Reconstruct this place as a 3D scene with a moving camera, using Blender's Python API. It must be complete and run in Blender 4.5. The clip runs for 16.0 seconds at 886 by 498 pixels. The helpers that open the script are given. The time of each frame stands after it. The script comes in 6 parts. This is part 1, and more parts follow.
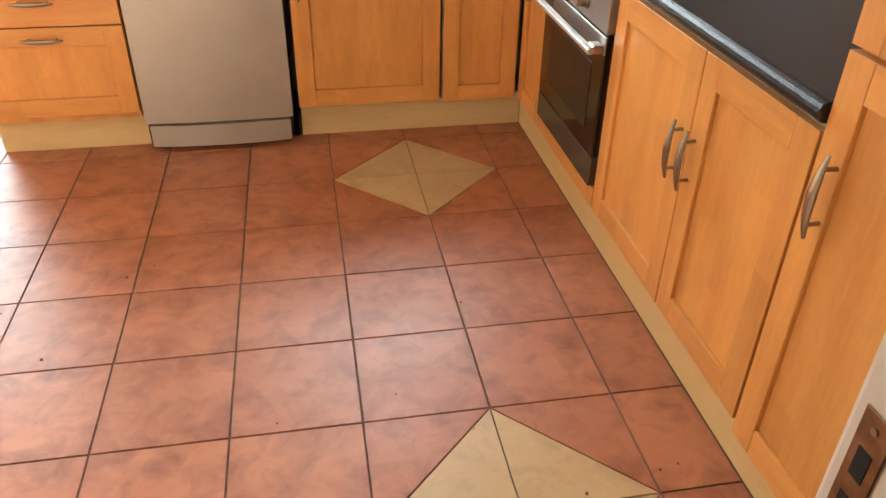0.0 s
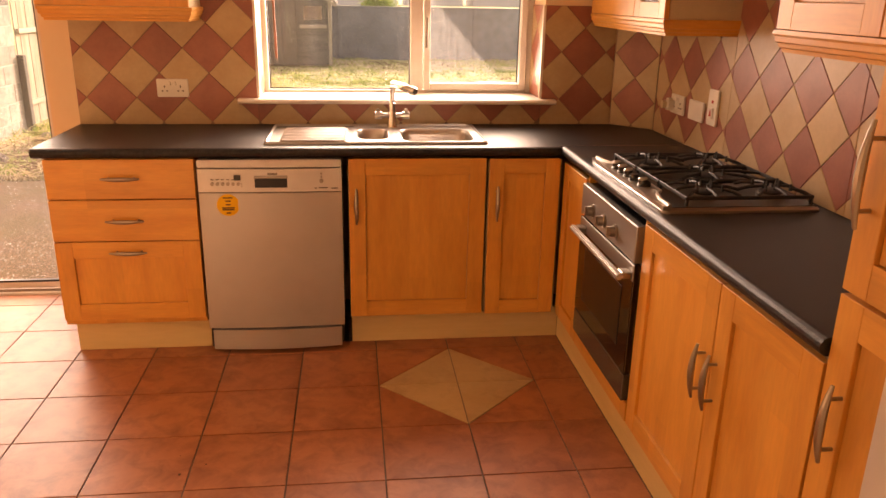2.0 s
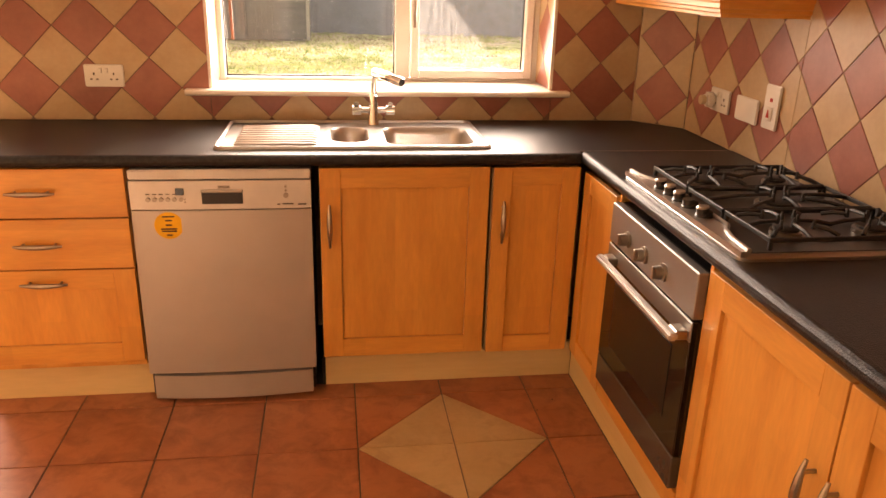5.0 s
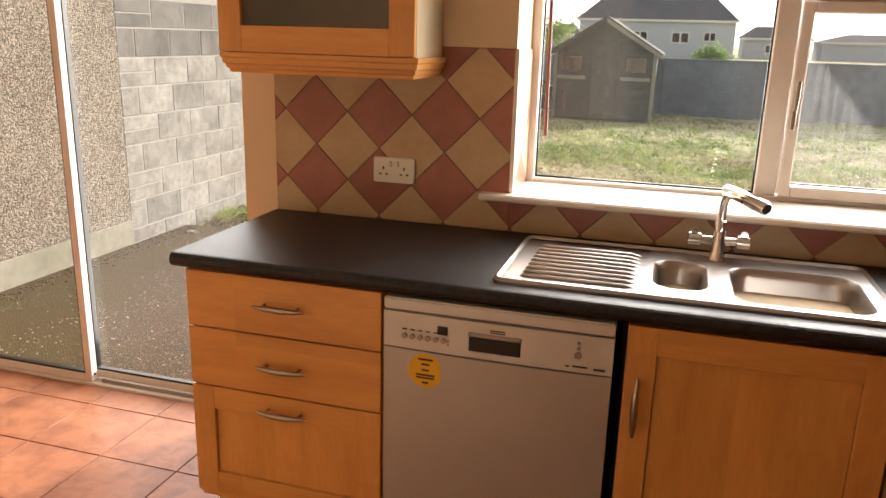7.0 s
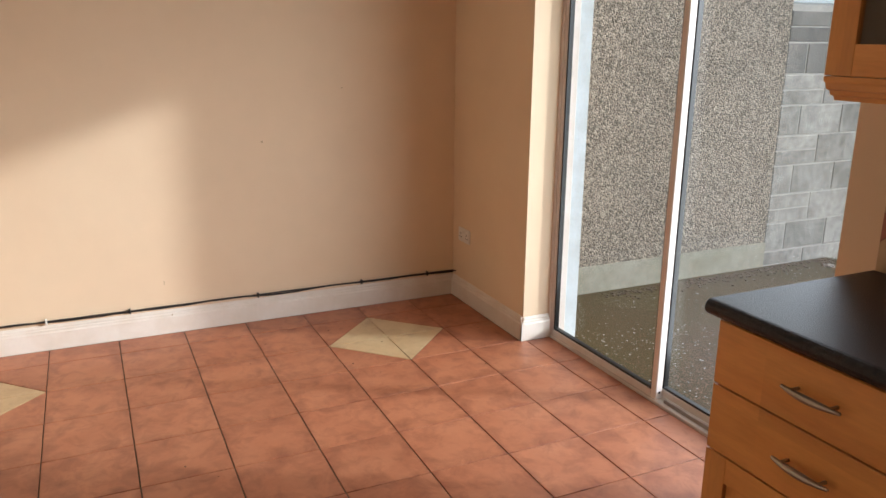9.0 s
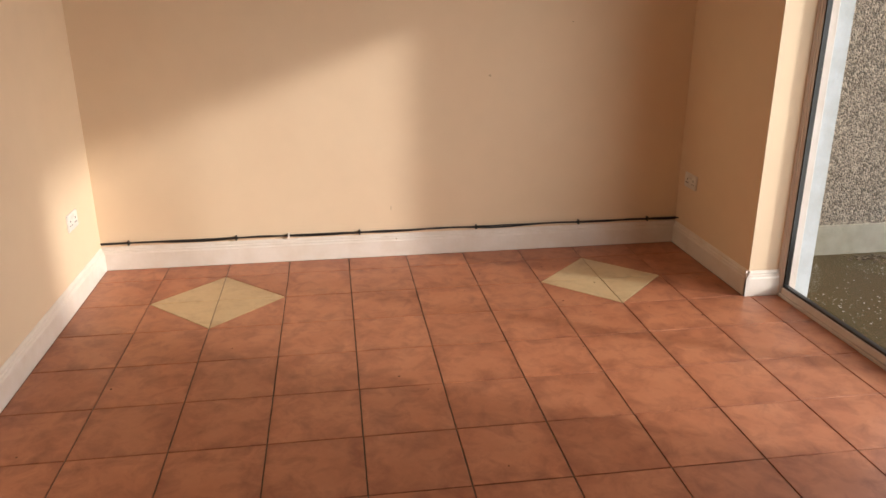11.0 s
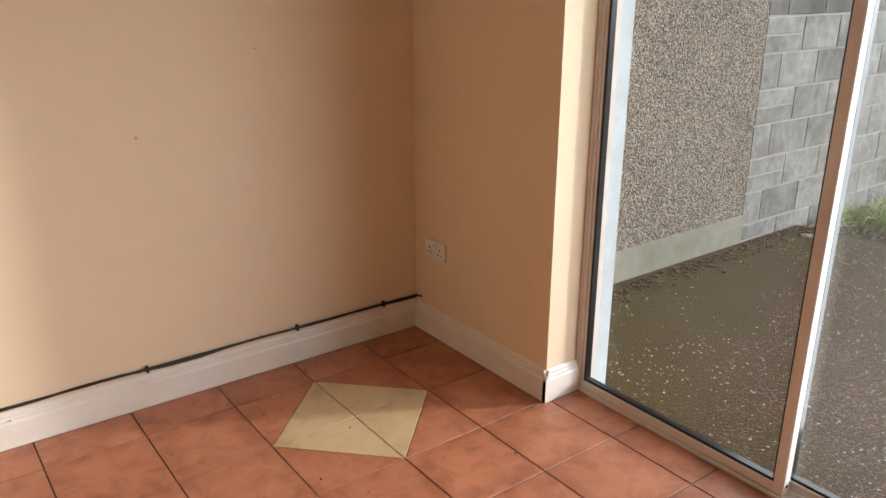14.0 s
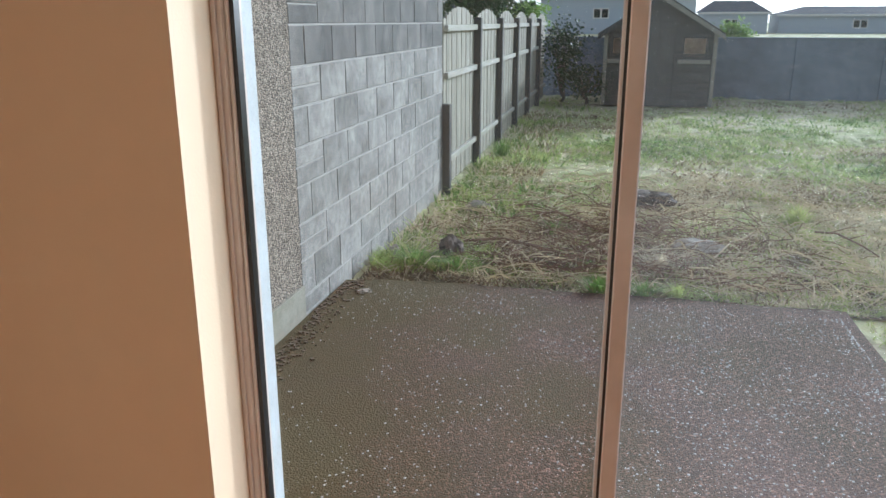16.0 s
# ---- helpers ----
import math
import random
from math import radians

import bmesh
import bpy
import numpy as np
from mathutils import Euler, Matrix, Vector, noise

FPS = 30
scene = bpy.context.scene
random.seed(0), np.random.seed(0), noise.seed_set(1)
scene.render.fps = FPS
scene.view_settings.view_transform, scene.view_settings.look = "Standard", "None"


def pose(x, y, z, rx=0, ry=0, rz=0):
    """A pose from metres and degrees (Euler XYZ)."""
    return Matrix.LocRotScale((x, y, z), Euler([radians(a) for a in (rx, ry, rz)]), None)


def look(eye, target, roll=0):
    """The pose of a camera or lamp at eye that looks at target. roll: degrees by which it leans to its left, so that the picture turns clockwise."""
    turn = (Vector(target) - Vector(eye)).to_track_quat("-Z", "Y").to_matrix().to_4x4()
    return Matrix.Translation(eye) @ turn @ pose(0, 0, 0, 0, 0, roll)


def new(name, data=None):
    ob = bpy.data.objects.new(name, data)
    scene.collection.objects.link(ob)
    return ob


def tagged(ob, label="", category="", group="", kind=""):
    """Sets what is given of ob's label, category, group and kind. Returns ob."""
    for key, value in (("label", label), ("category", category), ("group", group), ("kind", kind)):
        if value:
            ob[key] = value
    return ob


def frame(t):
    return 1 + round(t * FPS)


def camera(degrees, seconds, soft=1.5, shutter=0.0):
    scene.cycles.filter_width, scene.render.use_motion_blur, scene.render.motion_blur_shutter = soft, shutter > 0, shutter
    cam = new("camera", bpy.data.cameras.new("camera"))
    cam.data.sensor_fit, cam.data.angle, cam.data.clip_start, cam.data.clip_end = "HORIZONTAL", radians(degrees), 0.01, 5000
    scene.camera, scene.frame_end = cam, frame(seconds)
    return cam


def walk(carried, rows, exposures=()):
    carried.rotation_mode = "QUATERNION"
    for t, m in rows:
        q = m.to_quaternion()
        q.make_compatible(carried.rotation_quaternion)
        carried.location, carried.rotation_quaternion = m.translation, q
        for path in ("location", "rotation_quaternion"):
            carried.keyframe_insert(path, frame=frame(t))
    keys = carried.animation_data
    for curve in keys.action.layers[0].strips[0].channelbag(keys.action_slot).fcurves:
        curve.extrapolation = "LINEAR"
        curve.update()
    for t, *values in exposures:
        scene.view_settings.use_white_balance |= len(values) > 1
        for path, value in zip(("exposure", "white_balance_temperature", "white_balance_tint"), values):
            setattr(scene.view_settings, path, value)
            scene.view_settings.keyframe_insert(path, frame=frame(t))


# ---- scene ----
cam = camera(59.9, 16.0)
PATH = [
    (0, (-0.396, -2.746, 1.454), (-0.09, -1.101, 0.358), 1.0),
    (0.5, (-0.449, -2.879, 1.47), (-0.283, -1.189, 0.414), 2.0),
    (1, (-0.436, -2.932, 1.481), (-0.345, -1.164, 0.549), 1.8),
    (1.5, (-0.419, -2.935, 1.542), (-0.303, -1.082, 0.798), 1.3),
    (2, (-0.421, -2.897, 1.568), (-0.195, -1.013, 0.938), 1.1),
    (2.5, (-0.424, -2.842, 1.586), (-0.059, -0.949, 1.054), 1.3),
    (3, (-0.409, -2.753, 1.613), (0.008, -0.827, 1.272), 1.4),
    (3.2, (-0.407, -2.728, 1.631), (0.008, -0.794, 1.34), 1.4),
    (5.3, (-0.383, -2.127, 1.54), (-0.176, -0.282, 0.796), 1.5),
    (5.5, (-0.37, -2.048, 1.534), (-0.245, -0.202, 0.774), 2.2),
    (6, (-0.377, -1.847, 1.513), (-0.432, 0.002, 0.752), 2.4),
    (6.5, (-0.411, -1.63, 1.533), (-0.657, 0.244, 0.881), 0.8),
    (7, (-0.39, -1.446, 1.55), (-0.933, 0.405, 1.02), 1.6),
    (7.5, (-0.322, -1.275, 1.575), (-1.133, 0.488, 1.092), 2.9),
    (8, (-0.352, -1.143, 1.587), (-1.416, 0.488, 1.131), 0.9),
    (8.5, (-0.405, -1.073, 1.585), (-1.84, 0.244, 1.13), 0.0),
    (9, (-0.324, -1.047, 1.579), (-2.072, -0.234, 1.047), 0.5),
    (9.5, (-0.28, -1.031, 1.537), (-2.143, -0.631, 0.928), -0.1),
    (9.7, (-0.261, -1.034, 1.536), (-2.136, -0.736, 0.905), -0.7),
    (11.8, (-0.45, -1.081, 1.515), (-2.311, -0.801, 0.837), 0.3),
    (12, (-0.547, -1.112, 1.514), (-2.394, -0.742, 0.841), -0.3),
    (12.5, (-0.809, -1.141, 1.511), (-2.594, -0.547, 0.831), -0.4),
    (13, (-1.143, -1.032, 1.518), (-2.875, -0.29, 0.847), 0.9),
    (13.5, (-1.466, -0.968, 1.519), (-3.107, -0.036, 0.857), 0.3),
    (14, (-1.793, -0.897, 1.532), (-3.31, 0.229, 0.875), 0.1),
    (14.5, (-2.101, -0.735, 1.546), (-3.474, 0.577, 0.917), 1.3),
    (15, (-2.388, -0.596, 1.569), (-3.502, 0.952, 0.967), 0.4),
    (15.5, (-2.652, -0.493, 1.577), (-3.412, 1.26, 0.985), -0.5),
    (16, (-2.822, -0.374, 1.583), (-3.248, 1.495, 1.013), -0.0),
]
EXPOSURES = [(0, 2.12, 5300, -4), (0.5, 2.05, 5600, 0), (1, 1.82, 7000, 13), (1.5, 1.52, 9000, 28), (2, 1.4, 9900, 35), (3, 1.25, 9000, 27),
             (5.5, 1.82, 8500, 26), (6, 1.66, 9300, 35), (6.5, 1.25, 8000, 22), (7, 0.78, 6500, 13), (8, 0.44, 5800, 8), (8.5, 0.42, 5600, 8),
             (9, 0.16, 5400, 7), (12, -0.04, 6200, 13), (13, 0.05, 5700, 9), (13.5, 0.14, 5600, 8), (14.5, 0.14, 5400, 7), (15.5, 0.22, 5200, 6), (16, 0.18, 4950, 5)]
walk(cam, [(t, look(eye, target, roll)) for t, eye, target, roll in PATH], EXPOSURES)

# ---- world, sun and exposure ----
SUN_AZ, SUN_EL = math.atan2(0.88, 1.63), radians(18)      # from +y towards +x
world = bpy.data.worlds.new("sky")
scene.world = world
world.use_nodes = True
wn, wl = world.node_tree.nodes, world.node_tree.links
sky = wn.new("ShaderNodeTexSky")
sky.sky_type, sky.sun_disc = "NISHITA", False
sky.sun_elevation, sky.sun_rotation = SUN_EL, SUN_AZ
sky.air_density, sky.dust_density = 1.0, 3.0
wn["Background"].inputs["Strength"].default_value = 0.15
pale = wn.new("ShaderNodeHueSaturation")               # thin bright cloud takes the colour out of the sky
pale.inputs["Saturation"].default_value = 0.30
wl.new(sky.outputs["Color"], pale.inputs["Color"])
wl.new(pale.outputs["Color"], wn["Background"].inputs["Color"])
sun_data = bpy.data.lights.new("sun", "SUN")
sun_data.energy, sun_data.angle, sun_data.color = 2.8, radians(4.0), (1.0, 0.93, 0.82)
sun = new("sun", sun_data)
sd = Vector((math.sin(SUN_AZ) * math.cos(SUN_EL), math.cos(SUN_AZ) * math.cos(SUN_EL), math.sin(SUN_EL)))
sun.matrix_world = look(sd * 50, (0, 0, 0))


def sky_fill(name, x0, x1, z0, z1, y, power, drop, swing):
    """Added lamp outside a north wall opening, boosting sky light from the sun's side."""
    d = bpy.data.lights.new(name, "AREA")
    d.shape, d.size, d.size_y, d.energy, d.color = "RECTANGLE", x1 - x0, z1 - z0, power, (1.0, 0.95, 0.88)
    d.spread = radians(130)
    ob = new(name, d)
    ob.matrix_world = look(((x0 + x1) / 2, y, (z0 + z1) / 2), ((x0 + x1) / 2 - swing, y - 5, (z0 + z1) / 2 - drop))
    return ob


sky_fill("patio_daylight", -3.2, -1.95, 0.1, 2.0, 1.34, 22, 0.3, 1.3)
sky_fill("window_daylight", -0.85, 0.5, 1.1, 1.95, 1.34, 15.5, 1.8, 2.0)

# ---- materials ----


def material(name, base, rough=0.5, metal=0.0, vary=0.15, scale=(4, 4, 4), coarse=1.5, bump=0.0, bump_scale=60.0, tone=None,
             per_object=0.0, spec=0.5, coords="Object", coat=0.0, tint_amount=0.6):
    """A surface with coarse blotches of another tone, fine grain, relief, and a shift from piece to piece."""
    m = bpy.data.materials.new(name)
    m.use_nodes = True
    n, l = m.node_tree.nodes, m.node_tree.links
    b = n["Principled BSDF"]
    tc = n.new("ShaderNodeTexCoord")
    mp = n.new("ShaderNodeMapping")
    mp.inputs["Scale"].default_value = scale
    l.new(tc.outputs[coords], mp.inputs["Vector"])
    vec = mp.outputs["Vector"]
    oi = n.new("ShaderNodeObjectInfo")
    if per_object:
        add = n.new("ShaderNodeVectorMath")
        add.operation = "MULTIPLY_ADD"
        add.inputs[1].default_value = (37.0, 53.0, 29.0)
        comb = n.new("ShaderNodeCombineXYZ")
        for k in range(3):
            l.new(oi.outputs["Random"], comb.inputs[k])
        l.new(comb.outputs[0], add.inputs[0])
        l.new(vec, add.inputs[2])
        vec = add.outputs[0]
    big = n.new("ShaderNodeTexNoise")
    big.inputs["Scale"].default_value, big.inputs["Detail"].default_value = coarse, 5
    l.new(vec, big.inputs["Vector"])
    fine = n.new("ShaderNodeTexNoise")
    fine.inputs["Scale"].default_value, fine.inputs["Detail"].default_value = coarse * 7, 6
    l.new(vec, fine.inputs["Vector"])
    ramp = n.new("ShaderNodeValToRGB")
    ramp.color_ramp.elements[0].position, ramp.color_ramp.elements[1].position = 0.38, 0.66
    l.new(big.outputs["Fac"], ramp.inputs["Fac"])
    fac = n.new("ShaderNodeMath")
    fac.operation = "MULTIPLY"
    fac.inputs[1].default_value = tint_amount
    l.new(ramp.outputs["Color"], fac.inputs[0])
    mix = n.new("ShaderNodeMixRGB")
    mix.inputs["Color1"].default_value = (*base, 1)
    mix.inputs["Color2"].default_value = (*(tone or [c * 0.8 for c in base]), 1)
    l.new(fac.outputs[0], mix.inputs["Fac"])
    hsv = n.new("ShaderNodeHueSaturation")
    l.new(mix.outputs[0], hsv.inputs["Color"])
    val = n.new("ShaderNodeMath")
    val.operation = "MULTIPLY_ADD"
    val.inputs[1].default_value, val.inputs[2].default_value = 2 * vary, 1 - vary
    l.new(fine.outputs["Fac"], val.inputs[0])
    out = val.outputs[0]
    if per_object:
        po = n.new("ShaderNodeMath")
        po.operation = "MULTIPLY_ADD"
        po.inputs[1].default_value, po.inputs[2].default_value = 2 * per_object, -per_object
        l.new(oi.outputs["Random"], po.inputs[0])
        s = n.new("ShaderNodeMath")
        l.new(po.outputs[0], s.inputs[0])
        l.new(out, s.inputs[1])
        out = s.outputs[0]
    l.new(out, hsv.inputs["Value"])
    l.new(hsv.outputs[0], b.inputs["Base Color"])
    b.inputs["Metallic"].default_value = metal
    b.inputs["Specular IOR Level"].default_value = spec
    b.inputs["Coat Weight"].default_value = coat
    rr = n.new("ShaderNodeMath")
    rr.operation = "MULTIPLY_ADD"
    rr.inputs[1].default_value, rr.inputs[2].default_value = 0.25 * rough, 0.87 * rough
    l.new(big.outputs["Fac"], rr.inputs[0])
    l.new(rr.outputs[0], b.inputs["Roughness"])
    if bump:
        bt = n.new("ShaderNodeTexNoise")
        bt.inputs["Scale"].default_value, bt.inputs["Detail"].default_value = bump_scale, 4
        l.new(tc.outputs[coords], bt.inputs["Vector"])
        bp = n.new("ShaderNodeBump")
        bp.inputs["Strength"].default_value, bp.inputs["Distance"].default_value = bump, 0.004
        l.new(bt.outputs["Fac"], bp.inputs["Height"])
        l.new(bp.outputs[0], b.inputs["Normal"])
    return m


def glass(name, gloss=0.05, veil=0.0, veil_scale=30.0, rough=0.0, dark=1.0, streak=(1, 1, 0.35)):
    """A thin pane: clear, with a faint mirror image and a film of dirt, mist or glare haze."""
    m = bpy.data.materials.new(name)
    m.use_nodes = True
    n, l = m.node_tree.nodes, m.node_tree.links
    n.remove(n["Principled BSDF"])
    tr = n.new("ShaderNodeBsdfTransparent")
    tr.inputs["Color"].default_value = (dark, dark, dark * 0.99, 1)
    gl = n.new("ShaderNodeBsdfGlossy")
    gl.inputs["Roughness"].default_value = 0.02 + rough
    m1 = n.new("ShaderNodeMixShader")
    m1.inputs[0].default_value = gloss
    l.new(tr.outputs[0], m1.inputs[1]), l.new(gl.outputs[0], m1.inputs[2])
    df = n.new("ShaderNodeBsdfTranslucent")
    df.inputs["Color"].default_value = (0.9, 0.9, 0.88, 1)
    tc, nz, ramp = n.new("ShaderNodeTexCoord"), n.new("ShaderNodeTexNoise"), n.new("ShaderNodeMapRange")
    nz.inputs["Scale"].default_value, nz.inputs["Detail"].default_value = veil_scale, 6
    mp = n.new("ShaderNodeMapping")
    mp.inputs["Scale"].default_value = streak
    l.new(tc.outputs["Object"], mp.inputs["Vector"]), l.new(mp.outputs[0], nz.inputs["Vector"])
    l.new(nz.outputs["Fac"], ramp.inputs["Value"])
    ramp.inputs["From Min"].default_value, ramp.inputs["From Max"].default_value = 0.3, 0.75
    ramp.inputs["To Min"].default_value, ramp.inputs["To Max"].default_value = veil * 0.35, veil
    m2 = n.new("ShaderNodeMixShader")
    l.new(ramp.outputs[0], m2.inputs[0]), l.new(m1.outputs[0], m2.inputs[1]), l.new(df.outputs[0], m2.inputs[2])
    l.new(m2.outputs[0], n["Material Output"].inputs["Surface"])
    return m


def pebbledash(name, base, tone=None, coarse=2.0, lift=2.5, share=0.2, deep=0.012, size=100):
    m = material(name, base, 0.95, vary=0.3, scale=(1, 1, 1), coarse=coarse, tone=tone or [c * 0.82 for c in base], tint_amount=0.85)
    n, l = m.node_tree.nodes, m.node_tree.links
    tc, vo, bp = n.new("ShaderNodeTexCoord"), n.new("ShaderNodeTexVoronoi"), n.new("ShaderNodeBump")
    vo.inputs["Scale"].default_value = size
    l.new(tc.outputs["Object"], vo.inputs["Vector"])
    bp.inputs["Strength"].default_value, bp.inputs["Distance"].default_value, bp.invert = 1.0, deep, True
    l.new(vo.outputs["Distance"], bp.inputs["Height"])
    b = n["Principled BSDF"]
    l.new(bp.outputs[0], b.inputs["Normal"])
    old = b.inputs["Base Color"].links[0].from_socket
    mx, hs = n.new("ShaderNodeMixRGB"), n.new("ShaderNodeSeparateColor")
    l.new(vo.outputs["Color"], hs.inputs[0])
    st = n.new("ShaderNodeMapRange")
    st.inputs["From Min"].default_value, st.inputs["From Max"].default_value = share, 0.95
    st.inputs["To Max"].default_value = 0.95
    l.new(hs.outputs[0], st.inputs["Value"])
    mx.inputs["Color2"].default_value = (base[0] * lift, base[1] * lift * 0.98, base[2] * lift * 0.96, 1)
    l.new(st.outputs[0], mx.inputs["Fac"]), l.new(old, mx.inputs["Color1"])
    l.new(mx.outputs[0], b.inputs["Base Color"])
    return m


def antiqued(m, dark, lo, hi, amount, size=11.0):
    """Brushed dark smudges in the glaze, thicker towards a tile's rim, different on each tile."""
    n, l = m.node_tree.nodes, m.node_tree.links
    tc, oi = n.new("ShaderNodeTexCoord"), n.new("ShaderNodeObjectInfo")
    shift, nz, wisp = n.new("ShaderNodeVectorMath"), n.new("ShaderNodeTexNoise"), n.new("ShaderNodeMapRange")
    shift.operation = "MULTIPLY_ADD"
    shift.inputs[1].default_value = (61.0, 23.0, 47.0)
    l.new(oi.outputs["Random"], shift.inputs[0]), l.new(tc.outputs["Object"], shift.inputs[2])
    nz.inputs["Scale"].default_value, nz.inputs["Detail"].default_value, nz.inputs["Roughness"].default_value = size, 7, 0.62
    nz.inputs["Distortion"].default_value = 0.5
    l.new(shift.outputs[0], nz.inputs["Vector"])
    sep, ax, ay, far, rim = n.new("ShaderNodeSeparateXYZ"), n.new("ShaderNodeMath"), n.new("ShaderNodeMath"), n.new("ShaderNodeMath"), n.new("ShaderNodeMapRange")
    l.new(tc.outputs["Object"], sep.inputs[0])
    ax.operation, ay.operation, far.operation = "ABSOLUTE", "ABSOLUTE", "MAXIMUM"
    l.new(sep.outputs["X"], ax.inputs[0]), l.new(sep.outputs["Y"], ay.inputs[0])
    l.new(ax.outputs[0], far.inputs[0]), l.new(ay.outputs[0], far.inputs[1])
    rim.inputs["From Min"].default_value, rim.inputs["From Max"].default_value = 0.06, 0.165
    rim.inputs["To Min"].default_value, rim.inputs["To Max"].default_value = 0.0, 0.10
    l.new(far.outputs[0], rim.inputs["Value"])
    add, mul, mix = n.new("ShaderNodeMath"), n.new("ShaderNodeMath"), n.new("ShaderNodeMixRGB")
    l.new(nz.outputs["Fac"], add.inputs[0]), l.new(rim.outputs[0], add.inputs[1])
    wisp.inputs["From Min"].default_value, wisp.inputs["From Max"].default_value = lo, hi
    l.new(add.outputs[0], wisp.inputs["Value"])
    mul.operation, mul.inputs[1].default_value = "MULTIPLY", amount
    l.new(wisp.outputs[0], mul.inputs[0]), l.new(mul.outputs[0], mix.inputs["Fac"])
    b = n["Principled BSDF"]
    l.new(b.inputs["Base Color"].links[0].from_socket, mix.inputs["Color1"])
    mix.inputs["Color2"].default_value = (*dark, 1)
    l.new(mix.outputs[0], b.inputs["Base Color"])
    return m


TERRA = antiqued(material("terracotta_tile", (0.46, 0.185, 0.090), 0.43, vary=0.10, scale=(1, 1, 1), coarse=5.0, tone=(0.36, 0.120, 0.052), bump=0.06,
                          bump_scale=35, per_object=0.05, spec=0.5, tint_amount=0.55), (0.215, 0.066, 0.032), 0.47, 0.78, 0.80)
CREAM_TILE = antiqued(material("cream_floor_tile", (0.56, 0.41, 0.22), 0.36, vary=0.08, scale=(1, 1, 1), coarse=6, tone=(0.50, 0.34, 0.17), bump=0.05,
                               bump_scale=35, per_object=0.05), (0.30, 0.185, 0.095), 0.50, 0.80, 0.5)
GROUT = material("grey_grout", (0.125, 0.095, 0.075), 0.9, vary=0.3, coarse=3.0, tone=(0.22, 0.17, 0.13), bump=0.2)
WALL_RED = material("red_wall_tile", (0.36, 0.135, 0.095), 0.38, vary=0.12, scale=(1, 1, 1), coarse=8, tone=(0.26, 0.085, 0.06), per_object=0.07,
                    bump=0.06, bump_scale=40)
WALL_CREAM = material("cream_wall_tile", (0.52, 0.375, 0.215), 0.38, vary=0.10, scale=(1, 1, 1), coarse=8, tone=(0.44, 0.285, 0.15), per_object=0.06,
                      bump=0.06, bump_scale=40)
WALL_GROUT = material("wall_grout", (0.22, 0.14, 0.10), 0.9)
PAINT = material("cream_wall_paint", (0.76, 0.592, 0.395), 0.75, vary=0.03, scale=(1, 1, 1), coarse=1.3, tone=(0.73, 0.552, 0.36), bump=0.12, bump_scale=140)
CEIL = material("white_ceiling_paint", (0.80, 0.77, 0.70), 0.8, vary=0.03, bump=0.1, bump_scale=120)
GLOSS_WHITE = material("white_gloss_paint", (0.78, 0.71, 0.62), 0.35, vary=0.04, coarse=2, tone=(0.70, 0.60, 0.48), bump=0.05)
UPVC = material("white_frame", (0.78, 0.73, 0.68), 0.35, vary=0.04, tone=(0.68, 0.60, 0.53))
ALU = material("white_aluminium_frame", (0.72, 0.66, 0.60), 0.35, vary=0.05, tone=(0.60, 0.50, 0.42))
REVEAL = material("white_masonry_paint", (0.60, 0.65, 0.68), 0.8, vary=0.10, coarse=2.5, tone=(0.48, 0.51, 0.50), bump=0.3, bump_scale=50)
MAPLE = material("maple_wood", (0.70, 0.340, 0.088), 0.36, vary=0.13, scale=(5, 5, 0.9), coarse=3.0, tone=(0.58, 0.245, 0.056), bump=0.03, bump_scale=90,
                 per_object=0.08)
MAPLE_H = material("maple_wood_across", (0.70, 0.340, 0.088), 0.36, vary=0.13, scale=(0.9, 0.9, 6), coarse=3.0, tone=(0.58, 0.245, 0.056), bump=0.03,
                   bump_scale=90, per_object=0.05)
MAPLE_PALE = material("pale_maple_board", (0.70, 0.53, 0.27), 0.5, vary=0.08, scale=(0.6, 0.6, 5), coarse=2.2, tone=(0.64, 0.45, 0.20))
